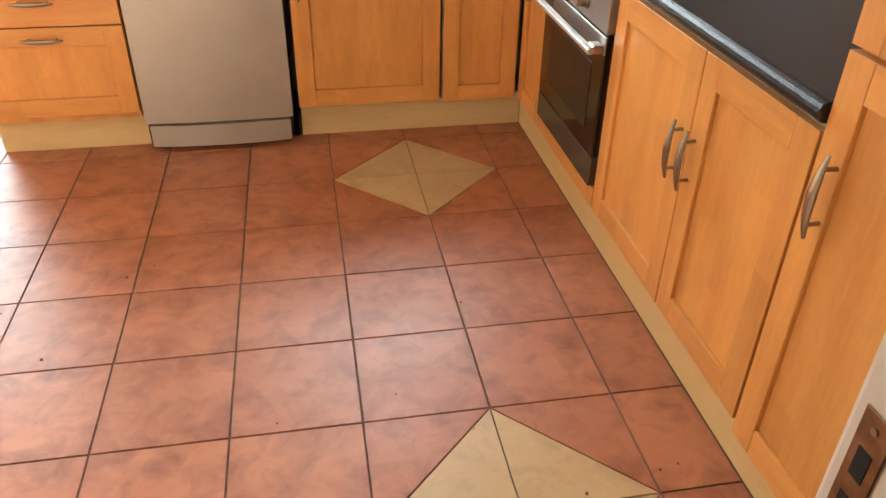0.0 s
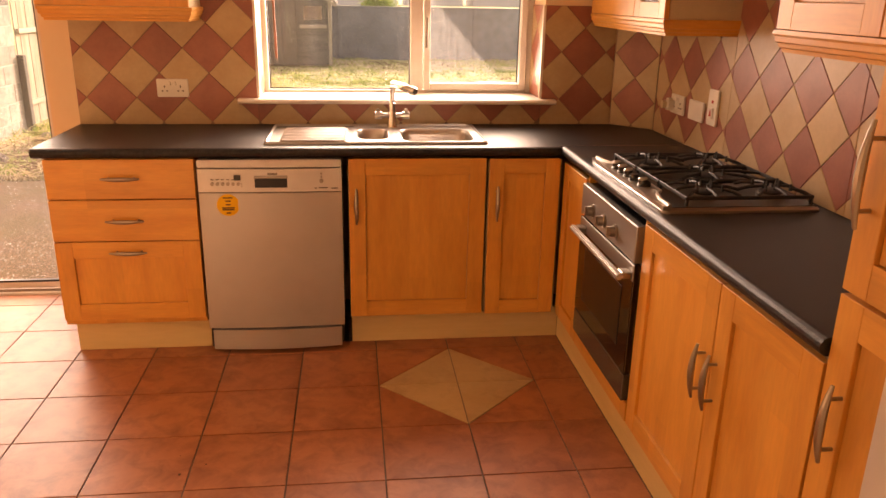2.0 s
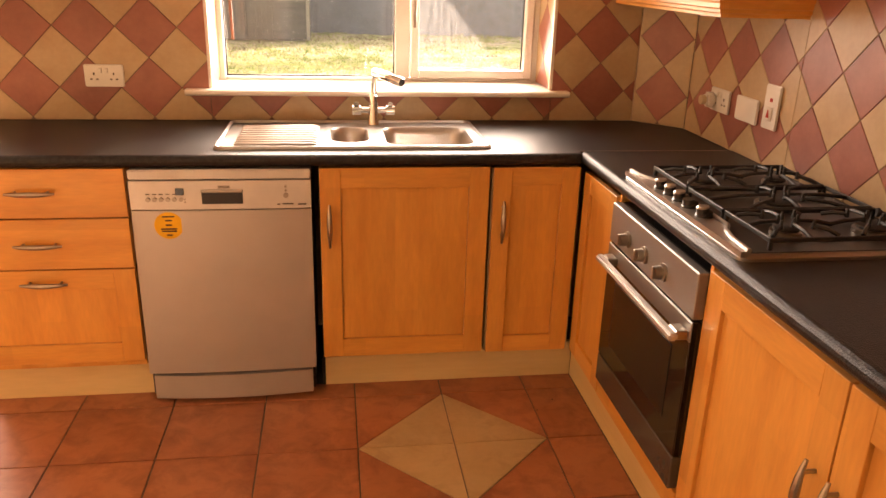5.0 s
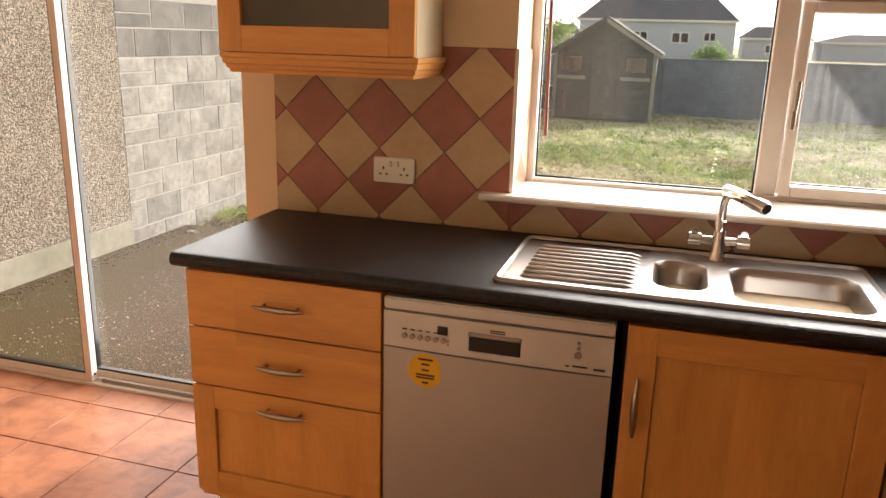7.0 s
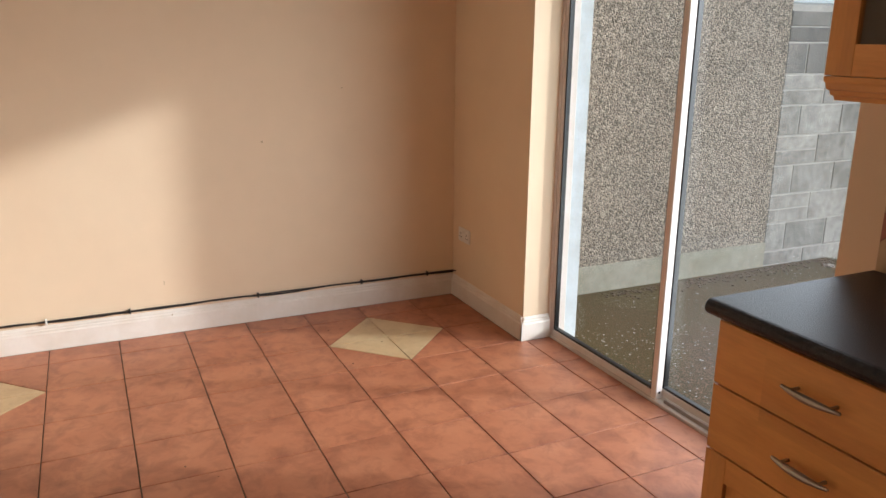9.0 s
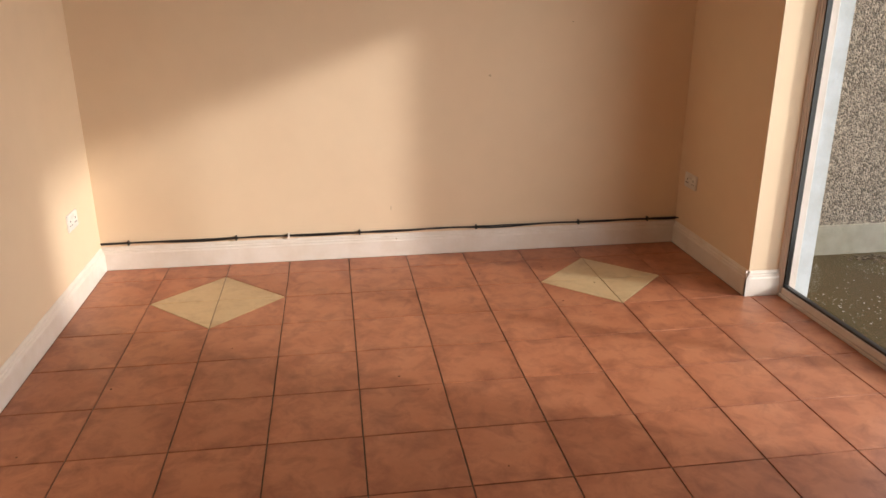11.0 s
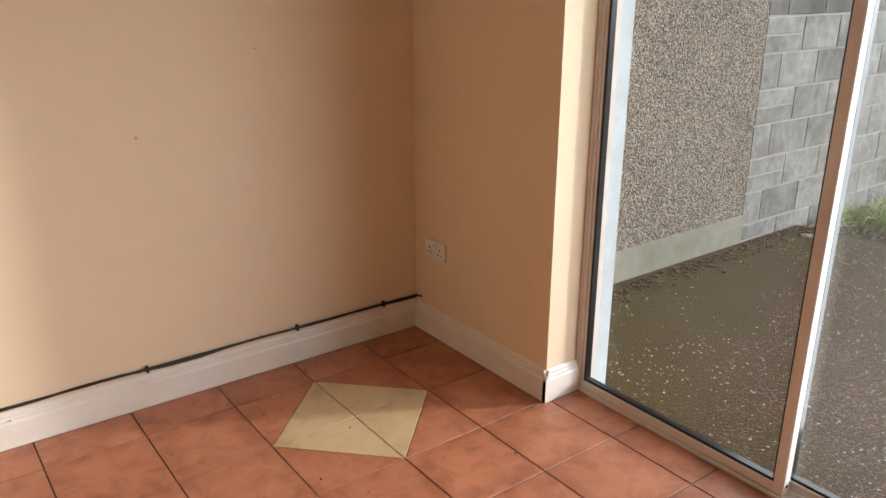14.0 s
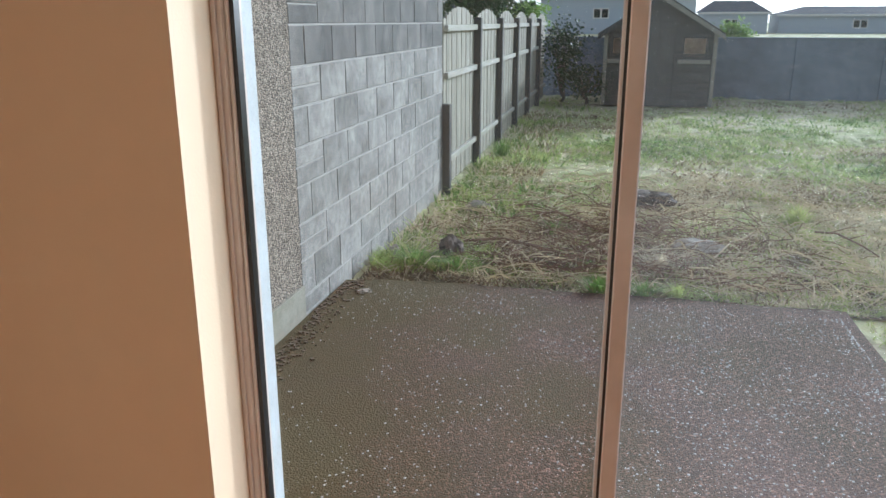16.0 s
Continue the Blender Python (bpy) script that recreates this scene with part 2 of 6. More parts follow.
for wood in (MAPLE, MAPLE_H):                             # boards glued up from staves of slightly different tone
    wn_, wl_ = wood.node_tree.nodes, wood.node_tree.links
    w_tc, w_sep, w_sum, w_floor, w_z, w_rand, w_vec, w_cell = (wn_.new(k) for k in (
        "ShaderNodeTexCoord", "ShaderNodeSeparateXYZ", "ShaderNodeMath", "ShaderNodeMath", "ShaderNodeMath", "ShaderNodeMath", "ShaderNodeCombineXYZ", "ShaderNodeTexWhiteNoise"))
    wl_.new(w_tc.outputs["Object"], w_sep.inputs[0])
    wl_.new(w_sep.outputs["X"], w_sum.inputs[0]), wl_.new(w_sep.outputs["Y"], w_sum.inputs[1])
    w_floor.operation, w_z.operation, w_rand.operation = "SNAP", "SNAP", "MULTIPLY_ADD"
    w_floor.inputs[1].default_value, w_z.inputs[1].default_value = (0.085, 0.46) if wood == MAPLE else (0.46, 0.085)
    wl_.new(w_sum.outputs[0], w_floor.inputs[0])
    w_rand.inputs[1].default_value = 3.7
    wl_.new(w_floor.outputs[0], w_rand.inputs[0]), wl_.new(w_sep.outputs["Z"], w_rand.inputs[2])
    wl_.new(w_rand.outputs[0], w_z.inputs[0])
    wl_.new(w_floor.outputs[0], w_vec.inputs["X"]), wl_.new(w_z.outputs[0], w_vec.inputs["Y"])
    wl_.new(w_vec.outputs[0], w_cell.inputs["Vector"])
    w_val, w_hsv = wn_.new("ShaderNodeMath"), wn_.new("ShaderNodeHueSaturation")
    w_val.operation = "MULTIPLY_ADD"
    w_val.inputs[1].default_value, w_val.inputs[2].default_value = 0.16, 0.92
    wl_.new(w_cell.outputs["Value"], w_val.inputs[0]), wl_.new(w_val.outputs[0], w_hsv.inputs["Value"])
    w_b = wn_["Principled BSDF"]
    wl_.new(w_b.inputs["Base Color"].links[0].from_socket, w_hsv.inputs["Color"]), wl_.new(w_hsv.outputs[0], w_b.inputs["Base Color"])
CARCASS = material("cream_carcass_board", (0.62, 0.50, 0.32), 0.5, vary=0.05)
# near-black colour that stands in for the shade inside gaps and slots
GAP = material("dark_shadow_gap", (0.02, 0.016, 0.012), 0.9)
WORKTOP = material("black_laminate", (0.009, 0.008, 0.008), 0.36, vary=0.5, scale=(1, 1, 1), coarse=60, tone=(0.034, 0.032, 0.031), bump=0.45,
                   bump_scale=240, spec=0.35)
STEEL = material("brushed_steel", (0.50, 0.48, 0.46), 0.33, 1.0, vary=0.05, scale=(1, 1, 1), coarse=3)
OVEN_STEEL = material("oven_steel", (0.34, 0.32, 0.30), 0.48, 0.8, vary=0.05, scale=(1, 1, 1), coarse=3)
CHROME = material("chrome", (0.75, 0.74, 0.72), 0.10, 1.0, vary=0.03)
SATIN = material("satin_nickel", (0.38, 0.34, 0.29), 0.30, 1.0, vary=0.05)
SILVER = material("silver_lacquer", (0.50, 0.47, 0.43), 0.42, 0.55, vary=0.04, scale=(1, 1, 1), coarse=2)
SILVER_LIGHT = material("silver_plastic", (0.66, 0.64, 0.60), 0.4, 0.25, vary=0.03)
BLACK = material("black_enamel", (0.012, 0.011, 0.010), 0.30, vary=0.2)
BLACK_GLASS = material("black_oven_glass", (0.012, 0.010, 0.008), 0.08, vary=0.1, spec=0.7)
IRON = material("cast_iron", (0.022, 0.02, 0.018), 0.55, vary=0.3, bump=0.3, bump_scale=200)
YELLOW = material("yellow_sticker", (0.85, 0.48, 0.02), 0.5, vary=0.04)
INK = material("dark_ink", (0.06, 0.035, 0.01), 0.6)
WHITE_PL = material("white_plastic", (0.80, 0.76, 0.68), 0.35, vary=0.03)
RED_PL = material("red_plastic", (0.55, 0.03, 0.02), 0.4)
CABLE = material("black_cable", (0.012, 0.011, 0.010), 0.5)
BLIND = material("dark_wood_slat", (0.16, 0.065, 0.045), 0.5, vary=0.2, scale=(1, 8, 8), coarse=3)
ROD = material("red_brown_wand", (0.24, 0.08, 0.035), 0.4)
CLEAR = glass("clear_glass", 0.04, 0.004, 6.0)
PATIO_GLASS = glass("clean_patio_glass", 0.025, 0.0025, 3.0)
# right pane: dirt streaks plus a veil that imitates the sun's glare
HAZY_GLASS = glass("hazy_patio_glass", 0.03, 0.009, 1.6, streak=(1, 1, 0.6))
MIST = glass("misted_glass", 0.05, 0.024, 7.0, streak=(9, 1, 0.8))
CAB_GLASS = glass("smoked_cabinet_glass", 0.05, 0.05, 2.0, 0.1, 0.72)
PEBBLE = pebbledash("pebbledash", (0.150, 0.130, 0.105), lift=3.6, size=95, deep=0.014)
PLINTH_R = material("smooth_render", (0.33, 0.31, 0.25), 0.9, vary=0.25, scale=(1, 1, 1), coarse=2.5, tone=(0.20, 0.195, 0.13), bump=0.4, bump_scale=40)
BLOCK = material("concrete_block", (0.36, 0.343, 0.315), 0.95, vary=0.55, scale=(1, 1, 1), coarse=2.6, tone=(0.17, 0.165, 0.15), bump=1.0, bump_scale=60,
                 per_object=0.05, tint_amount=0.75)
BLOCK_OLD = material("weathered_dark_block", (0.20, 0.19, 0.175), 0.95, vary=0.45, scale=(1, 1, 1), coarse=3.2, tone=(0.085, 0.085, 0.08), bump=1.0, bump_scale=60,
                     per_object=0.10, tint_amount=0.8)
MORTAR = material("mortar", (0.42, 0.40, 0.37), 0.95, vary=0.2, bump=0.5)
PATIO = pebbledash("patio_concrete", (0.100, 0.056, 0.038), (0.058, 0.044, 0.012), 0.9, 3.2, 0.72, 0.005, 120)
pn, pl = PATIO.node_tree.nodes, PATIO.node_tree.links      # moss over the damp side by the wall
p_tc, p_sep, p_noise = pn.new("ShaderNodeTexCoord"), pn.new("ShaderNodeSeparateXYZ"), pn.new("ShaderNodeTexNoise")
p_noise.inputs["Scale"].default_value, p_noise.inputs["Detail"].default_value = 1.6, 7
pl.new(p_tc.outputs["Object"], p_sep.inputs[0]), pl.new(p_tc.outputs["Object"], p_noise.inputs["Vector"])
p_sum, p_map, p_mix = pn.new("ShaderNodeMath"), pn.new("ShaderNodeMapRange"), pn.new("ShaderNodeMixRGB")
p_sum.operation, p_sum.inputs[1].default_value = "MULTIPLY_ADD", -0.20
pl.new(p_sep.outputs["X"], p_sum.inputs[0]), pl.new(p_noise.outputs["Fac"], p_sum.inputs[2])
p_map.inputs["From Min"].default_value, p_map.inputs["From Max"].default_value, p_map.inputs["To Max"].default_value = 0.95, 1.30, 0.85
pl.new(p_sum.outputs[0], p_map.inputs["Value"]), pl.new(p_map.outputs[0], p_mix.inputs["Fac"])
pl.new(pn["Principled BSDF"].inputs["Base Color"].links[0].from_socket, p_mix.inputs["Color1"])
p_mix.inputs["Color2"].default_value = (0.082, 0.060, 0.011, 1)
pl.new(p_mix.outputs[0], pn["Principled BSDF"].inputs["Base Color"])
SOIL = material("rough_lawn", (0.68, 0.60, 0.38), 0.95, vary=0.45, scale=(1, 1, 1), coarse=0.75, tone=(0.40, 0.46, 0.15), bump=0.6, bump_scale=22, tint_amount=0.9)
g_n, g_l = SOIL.node_tree.nodes, SOIL.node_tree.links       # bare brown scars between the matted tufts
g_tc, g_nz, g_map, g_mix = g_n.new("ShaderNodeTexCoord"), g_n.new("ShaderNodeTexNoise"), g_n.new("ShaderNodeMapRange"), g_n.new("ShaderNodeMixRGB")
g_nz.inputs["Scale"].default_value, g_nz.inputs["Detail"].default_value, g_nz.inputs["Roughness"].default_value = 2.6, 9, 0.68
g_l.new(g_tc.outputs["Object"], g_nz.inputs["Vector"]), g_l.new(g_nz.outputs["Fac"], g_map.inputs["Value"])
g_map.inputs["From Min"].default_value, g_map.inputs["From Max"].default_value, g_map.inputs["To Max"].default_value = 0.52, 0.68, 0.85
g_l.new(g_map.outputs[0], g_mix.inputs["Fac"])
g_l.new(g_n["Principled BSDF"].inputs["Base Color"].links[0].from_socket, g_mix.inputs["Color1"])
g_mix.inputs["Color2"].default_value = (0.17, 0.13, 0.075, 1)
g_l.new(g_mix.outputs[0], g_n["Principled BSDF"].inputs["Base Color"])
GRASS = material("grass_blades", (0.46, 0.55, 0.17), 0.7, vary=0.3, coarse=0.8, tone=(0.60, 0.56, 0.26), coords="Object")
STRAW = material("dry_stalks", (0.80, 0.72, 0.52), 0.8, vary=0.25, coarse=2, tone=(0.58, 0.48, 0.32))
DRY = material("brown_dead_grass", (0.34, 0.26, 0.15), 0.85, vary=0.35, coarse=2, tone=(0.16, 0.11, 0.06))
WEED = material("green_weeds", (0.22, 0.34, 0.08), 0.7, vary=0.3, coarse=2, tone=(0.20, 0.23, 0.08))


def leafy(m, share=0.5):
    """Thin blades let the light from behind shine through."""
    n, l = m.node_tree.nodes, m.node_tree.links
    b, t, mx = n["Principled BSDF"], n.new("ShaderNodeBsdfTranslucent"), n.new("ShaderNodeMixShader")
    l.new(b.inputs["Base Color"].links[0].from_socket, t.inputs["Color"])
    mx.inputs[0].default_value = share
    l.new(b.outputs[0], mx.inputs[1]), l.new(t.outputs[0], mx.inputs[2])
    l.new(mx.outputs[0], n["Material Output"].inputs["Surface"])


for blade in (GRASS, STRAW, DRY, WEED):
    leafy(blade)
EARTH = material("dark_earth", (0.085, 0.06, 0.042), 0.95, vary=0.3, bump=0.8, bump_scale=30)
STONE = material("pale_stone", (0.42, 0.37, 0.31), 0.9, vary=0.2, bump=0.5)
FENCE = material("weathered_fence_wood", (0.36, 0.335, 0.27), 0.85, vary=0.25, scale=(6, 6, 1), coarse=2, tone=(0.22, 0.21, 0.14), bump=0.4, per_object=0.12)
RAIL = material("pale_fence_rail", (0.42, 0.40, 0.35), 0.85, vary=0.2, scale=(1, 1, 6), coarse=2, tone=(0.33, 0.32, 0.22))
POST = material("dark_fence_post", (0.10, 0.095, 0.085), 0.85, vary=0.2, scale=(6, 6, 1))
SHED = material("shed_boards", (0.11, 0.105, 0.095), 0.85, vary=0.25, scale=(1, 1, 6), coarse=2, tone=(0.055, 0.06, 0.045), per_object=0.1)
SHED_TRIM = material("pale_shed_trim", (0.30, 0.28, 0.23), 0.8, vary=0.15)
FELT = material("roof_felt", (0.10, 0.095, 0.085), 0.9, vary=0.3, bump=0.5)
BACK = material("dark_garden_wall", (0.21, 0.24, 0.28), 0.9, vary=0.35, scale=(1, 1, 1), coarse=0.8, tone=(0.13, 0.15, 0.18), bump=0.5, bump_scale=12)
HOUSE = material("pale_house_render", (0.52, 0.54, 0.58), 0.9, vary=0.05)
SLATE = material("grey_roof_tiles", (0.11, 0.11, 0.115), 0.8, vary=0.25, scale=(1, 1, 8), coarse=1)
LEAF = material("dark_leaves", (0.05, 0.085, 0.025), 0.6, vary=0.35, coarse=3)
TWIG = material("dark_brush", (0.30, 0.19, 0.12), 0.9, vary=0.4, tone=(0.11, 0.065, 0.045))
BED = material("bare_brown_earth", (0.15, 0.105, 0.064), 0.95, vary=0.6, scale=(1, 1, 1), coarse=3.0, tone=(0.12, 0.10, 0.055), bump=1.0, bump_scale=30)
QUARTZ = material("white_pebble", (0.52, 0.48, 0.43), 0.6, vary=0.3)
MARK = material("faint_wall_mark", (0.52, 0.38, 0.24), 0.7)
BARK = material("bark", (0.12, 0.09, 0.06), 0.9, vary=0.3, bump=0.8)
PYLON = material("grey_lattice_steel", (0.45, 0.47, 0.5), 0.6)

# ---- mesh helpers ----


def box(bm, x0, x1, y0, y1, z0, z1, bev=0.0, seg=1):
    """Adds a box, its edges rounded by bev."""
    xs, ys, zs = sorted((x0, x1)), sorted((y0, y1)), sorted((z0, z1))
    v = [bm.verts.new((x, y, z)) for x in xs for y in ys for z in zs]
    f = [bm.faces.new([v[i] for i in q]) for q in ((0, 1, 3, 2), (4, 6, 7, 5), (0, 4, 5, 1), (2, 3, 7, 6), (0, 2, 6, 4), (1, 5, 7, 3))]
    if bev:
        bmesh.ops.bevel(bm, geom=list({e for q in f for e in q.edges}), offset=bev, segments=seg, affect="EDGES", clamp_overlap=True)
    return bm


def prism(bm, pts, axis, a, b):
    """Extrudes the closed outline pts (two coordinates each) along an axis from a to b."""
    def place(p, w):
        return {"x": (w, p[0], p[1]), "y": (p[0], w, p[1]), "z": (p[0], p[1], w)}[axis]
    lo, hi = [bm.verts.new(place(p, a)) for p in pts], [bm.verts.new(place(p, b)) for p in pts]
    bm.faces.new(lo), bm.faces.new(hi[::-1])
    for i in range(len(pts)):
        j = (i + 1) % len(pts)
        bm.faces.new((lo[j], lo[i], hi[i], hi[j]))
    return bm


def tube(bm, path, r, seg=10, cap=True):
    """A round bar along a path; r is one radius or one for each point."""
    path = [Vector(p) for p in path]
    rs = r if isinstance(r, (list, tuple)) else [r] * len(path)
    rings = []
    for i, p in enumerate(path):
        d = (path[min(i + 1, len(path) - 1)] - path[max(i - 1, 0)]).normalized()
        up = Vector((0, 0, 1)) if abs(d.z) < 0.9 else Vector((1, 0, 0))
        s = d.cross(up).normalized()
        w = s.cross(d)
        rings.append([bm.verts.new(p + rs[i] * (math.cos(2 * math.pi * k / seg) * s + math.sin(2 * math.pi * k / seg) * w)) for k in range(seg)])
    for a, b in zip(rings, rings[1:]):
        for k in range(seg):
            bm.faces.new((a[k], a[(k + 1) % seg], b[(k + 1) % seg], b[k]))
    if cap:
        bm.faces.new(rings[0][::-1]), bm.faces.new(rings[-1])
    return bm


def place_of(ob):
    at = Vector((0, 0, 0))
    while ob:
        at += ob.location
        ob = ob.parent
    return at


def part(name, bm, mat, parent=None, label="", smooth=False, turn=None):
    """Links a bmesh, made in world coordinates (turned by turn first), as one mesh object under parent."""
    if turn is not None:
        bmesh.ops.transform(bm, matrix=turn, verts=bm.verts)
    bmesh.ops.recalc_face_normals(bm, faces=bm.faces)
    if parent is not None:
        bmesh.ops.translate(bm, vec=-place_of(parent), verts=bm.verts)
    me = bpy.data.meshes.new(name)
    bm.to_mesh(me)
    bm.free()
    for m in mat if isinstance(mat, (list, tuple)) else [mat]:
        me.materials.append(m)
    if smooth:
        for p in me.polygons:
            p.use_smooth = True
        me.set_sharp_from_angle(angle=radians(40))
    ob = new(name, me)
    ob.parent = parent
    if label:
        ob["label"] = label
    return ob


def thing(name, at, label, category, group="", kind=""):
    ob = new(name)
    ob.location = at
    ob.empty_display_size = 0.1
    return tagged(ob, label, category, group, kind)


def solid(name, mat, label, category, *boxes, kind="structure", bev=0.0):
    bm = bmesh.new()
    for b in boxes:
        box(bm, *b, bev=bev)
    return tagged(part(name, bm, mat), label, category, kind=kind)


B = bmesh.new
RIGHT = Matrix.Rotation(radians(-90), 4, "Z")      # a run that faces -y turned to face -x

# ---- room shell ----
XW, XE, YN, YS, ZC = -4.54, 1.075, 0.985, -2.35, 2.42
NW = 1.30                                            # outer face of the north wall
DX0, DX1, DY = -0.757, 0.033, -2.47                    # doorway to the hall
PX0, PX1, PZ = -3.663, -1.855, 2.02                  # patio door opening
WX0, WX1, WZ0, WZ1 = -0.88, 0.53, 1.05, 2.13         # kitchen window opening
ZG = -0.20                                           # ground outside

wall_north = solid("wall_north", PAINT, "cream painted outer wall with a patio door and window opening", "wall",
                   (XW - 0.1, PX0, YN, NW, ZG - 0.2, ZC), (PX0, PX1, YN, NW, PZ, ZC), (PX0, PX1, YN, NW, ZG - 0.2, -0.03), (PX1, WX0, YN, NW, ZG - 0.2, ZC),
                   (WX0, WX1, YN, NW, ZG - 0.2, WZ0 - 0.02), (WX0, WX1, YN, NW, WZ1, ZC), (WX1, XE + 0.2, YN, NW, ZG - 0.2, ZC))
wall_west = solid("wall_west", PAINT, "plain cream painted end wall", "wall", (XW - 0.1, XW, YS - 0.12, YN - 0.001, -0.05, ZC))
wall_east = solid("wall_east", PAINT, "cream painted wall behind the hob", "wall", (XE, XE + 0.12, YS - 0.12, YN - 0.001, -0.05, ZC))
wall_south = solid("wall_south", PAINT, "cream painted wall with the hall doorway", "wall",
                   (XW, DX0 - 0.03, YS - 0.12, YS, -0.05, ZC), (DX0 - 0.03, DX1 + 0.03, YS - 0.12, YS, 2.06, ZC), (DX1 + 0.03, XE, YS - 0.12, YS, -0.05, ZC))
bm = B()
prism(bm, [(0.905, YN - 0.002), (XE - 0.002, 0.805), (XE - 0.002, YN - 0.002)], "z", 0.0, ZC)
wall_corner = tagged(part("wall_corner", bm, PAINT), "cream boxed-in diagonal corner of the kitchen", "wall", kind="structure")
# the ceiling stays out of view; added to shut the sky out of the room
ceiling = solid("ceiling", CEIL, "plain white ceiling", "ceiling", (XW - 0.1, XE + 0.12, YS - 0.12, NW, ZC, ZC + 0.15))
floor = solid("floor", GROUT, "terracotta tiled kitchen floor with cream diamonds and dark grout", "floor", (XW, XE, -4.6, YN + 0.162, -0.08, -0.004))
# unseen plain box, added to close off the hall behind the doorway
solid("wall_hall", PAINT, "plain cream walls added out of view to close the hall", "wall", (-1.7, -1.6, -4.6, YS - 0.12, -0.05, ZC), (XE, XE + 0.12, -4.6, YS - 0.12, -0.05, ZC),
      (-1.7, XE + 0.12, -4.7, -4.6, -0.05, ZC))
solid("ceiling_hall", CEIL, "plain white slab added out of view over the hall", "ceiling", (-1.7, XE + 0.12, -4.7, YS - 0.12, ZC, ZC + 0.15))

# door lining of the hall doorway
door_1 = thing("door_1", (DX1, YS, 0), "white painted door lining with a worn brass strike plate", "door frame", kind="structure")
for name, x0, x1 in (("jamb", DX0 - 0.03, DX0), ("jamb", DX1, DX1 + 0.03)):
    part(name, box(B(), x0, x1, YS - 0.125, YS + 0.005, 0, 2.06, 0.003), GLOSS_WHITE, door_1)
part("head", box(B(), DX0, DX1, YS - 0.125, YS + 0.005, 2.03, 2.06, 0.003), GLOSS_WHITE, door_1)
for x0, x1 in ((DX0 - 0.075, DX0 - 0.01), (DX1 + 0.01, DX1 + 0.075)):
    part("architrave", box(B(), x0, x1, YS + 0.005, YS + 0.02, 0, 2.12, 0.006, 2), GLOSS_WHITE, door_1)
part("stop", box(B(), DX0, DX0 + 0.012, YS - 0.09, YS - 0.05, 0, 2.03, 0.002), GLOSS_WHITE, door_1)
bm = box(B(), DX1 - 0.0025, DX1, YS - 0.044, YS - 0.008, 0.86, 1.01, 0.001)
strike = part("strike_plate", bm, material("rusted_brass", (0.30, 0.17, 0.08), 0.45, 0.7, vary=0.3, coarse=8, tone=(0.12, 0.06, 0.03)), door_1, "worn rusty strike plate")
for z0, z1 in ((0.882, 0.918), (0.940, 0.972)):
    part("slot", box(B(), DX1 - 0.0035, DX1 - 0.001, YS - 0.034, YS - 0.018, z0, z1), GAP, strike)
for z in (0.870, 0.995):
    part("screw", tube(B(), [(DX1, YS - 0.026, z), (DX1 - 0.0040, YS - 0.026, z)], 0.004, 8), SATIN, strike)

# skirting boards
SK = [(0, 0), (0.018, 0), (0.018, 0.092), (0.014, 0.100), (0.014, 0.108), (0.009, 0.113), (0.009, 0.121), (0.004, 0.130), (0, 0.132)]


def skirting(name, p, q, into):
    """A moulded board along the wall from p to q, its face towards into."""
    d = Vector((q[0] - p[0], q[1] - p[1], 0))
    n = Vector((*into, 0))
    bm = B()
    lo = [bm.verts.new(Vector((*p, 0)) + n * a + Vector((0, 0, b))) for a, b in SK]
    hi = [bm.verts.new(Vector((*p, 0)) + d + n * a + Vector((0, 0, b))) for a, b in SK]
    for i in range(len(SK)):
        j = (i + 1) % len(SK)
        bm.faces.new((lo[i], lo[j], hi[j], hi[i]))
    bm.faces.new(lo), bm.faces.new(hi[::-1])
    return tagged(part(name, bm, GLOSS_WHITE), "white moulded skirting board on the tiled floor", "baseboard", kind="structure")


skirting("baseboard", (XW, YS), (XW, YN), (1, 0))
skirting("baseboard", (XW + 0.018, YN), (PX0 + 0.018, YN), (0, -1))
skirting("baseboard", (PX0, YN - 0.018), (PX0, 1.148), (1, 0))
skirting("baseboard", (XW + 0.018, YS), (DX0 - 0.076, YS), (0, 1))

# ---- patio door ----
patio_door = thing("door_2", (PX0, 1.15, 0), "white aluminium sliding patio door with two tall panes", "patio door", kind="structure")
YF0, YF1 = 1.148, 1.236
part("sill_track", box(B(), PX0, PX1, YF0, YF1, -0.03, 0.012, 0.003), ALU, patio_door)
part("track_rail", box(B(), -2.74, PX1 - 0.04, 1.168, 1.174, 0.012, 0.026), SATIN, patio_door)
part("head_frame", box(B(), PX0, PX1, YF0, YF1, PZ - 0.05, PZ, 0.004), ALU, patio_door)
for x0, x1 in ((PX0, PX0 + 0.026), (PX1 - 0.045, PX1)):
    bm = box(B(), x0, x1, YF0, YF1, 0.012, PZ - 0.05, 0.004)
    box(bm, x0, x0 + 0.012 if x0 == PX0 else x1, YF0 - 0.006, YF0, 0.012, PZ - 0.05, 0.002)
    part("side_frame", bm, ALU, patio_door)


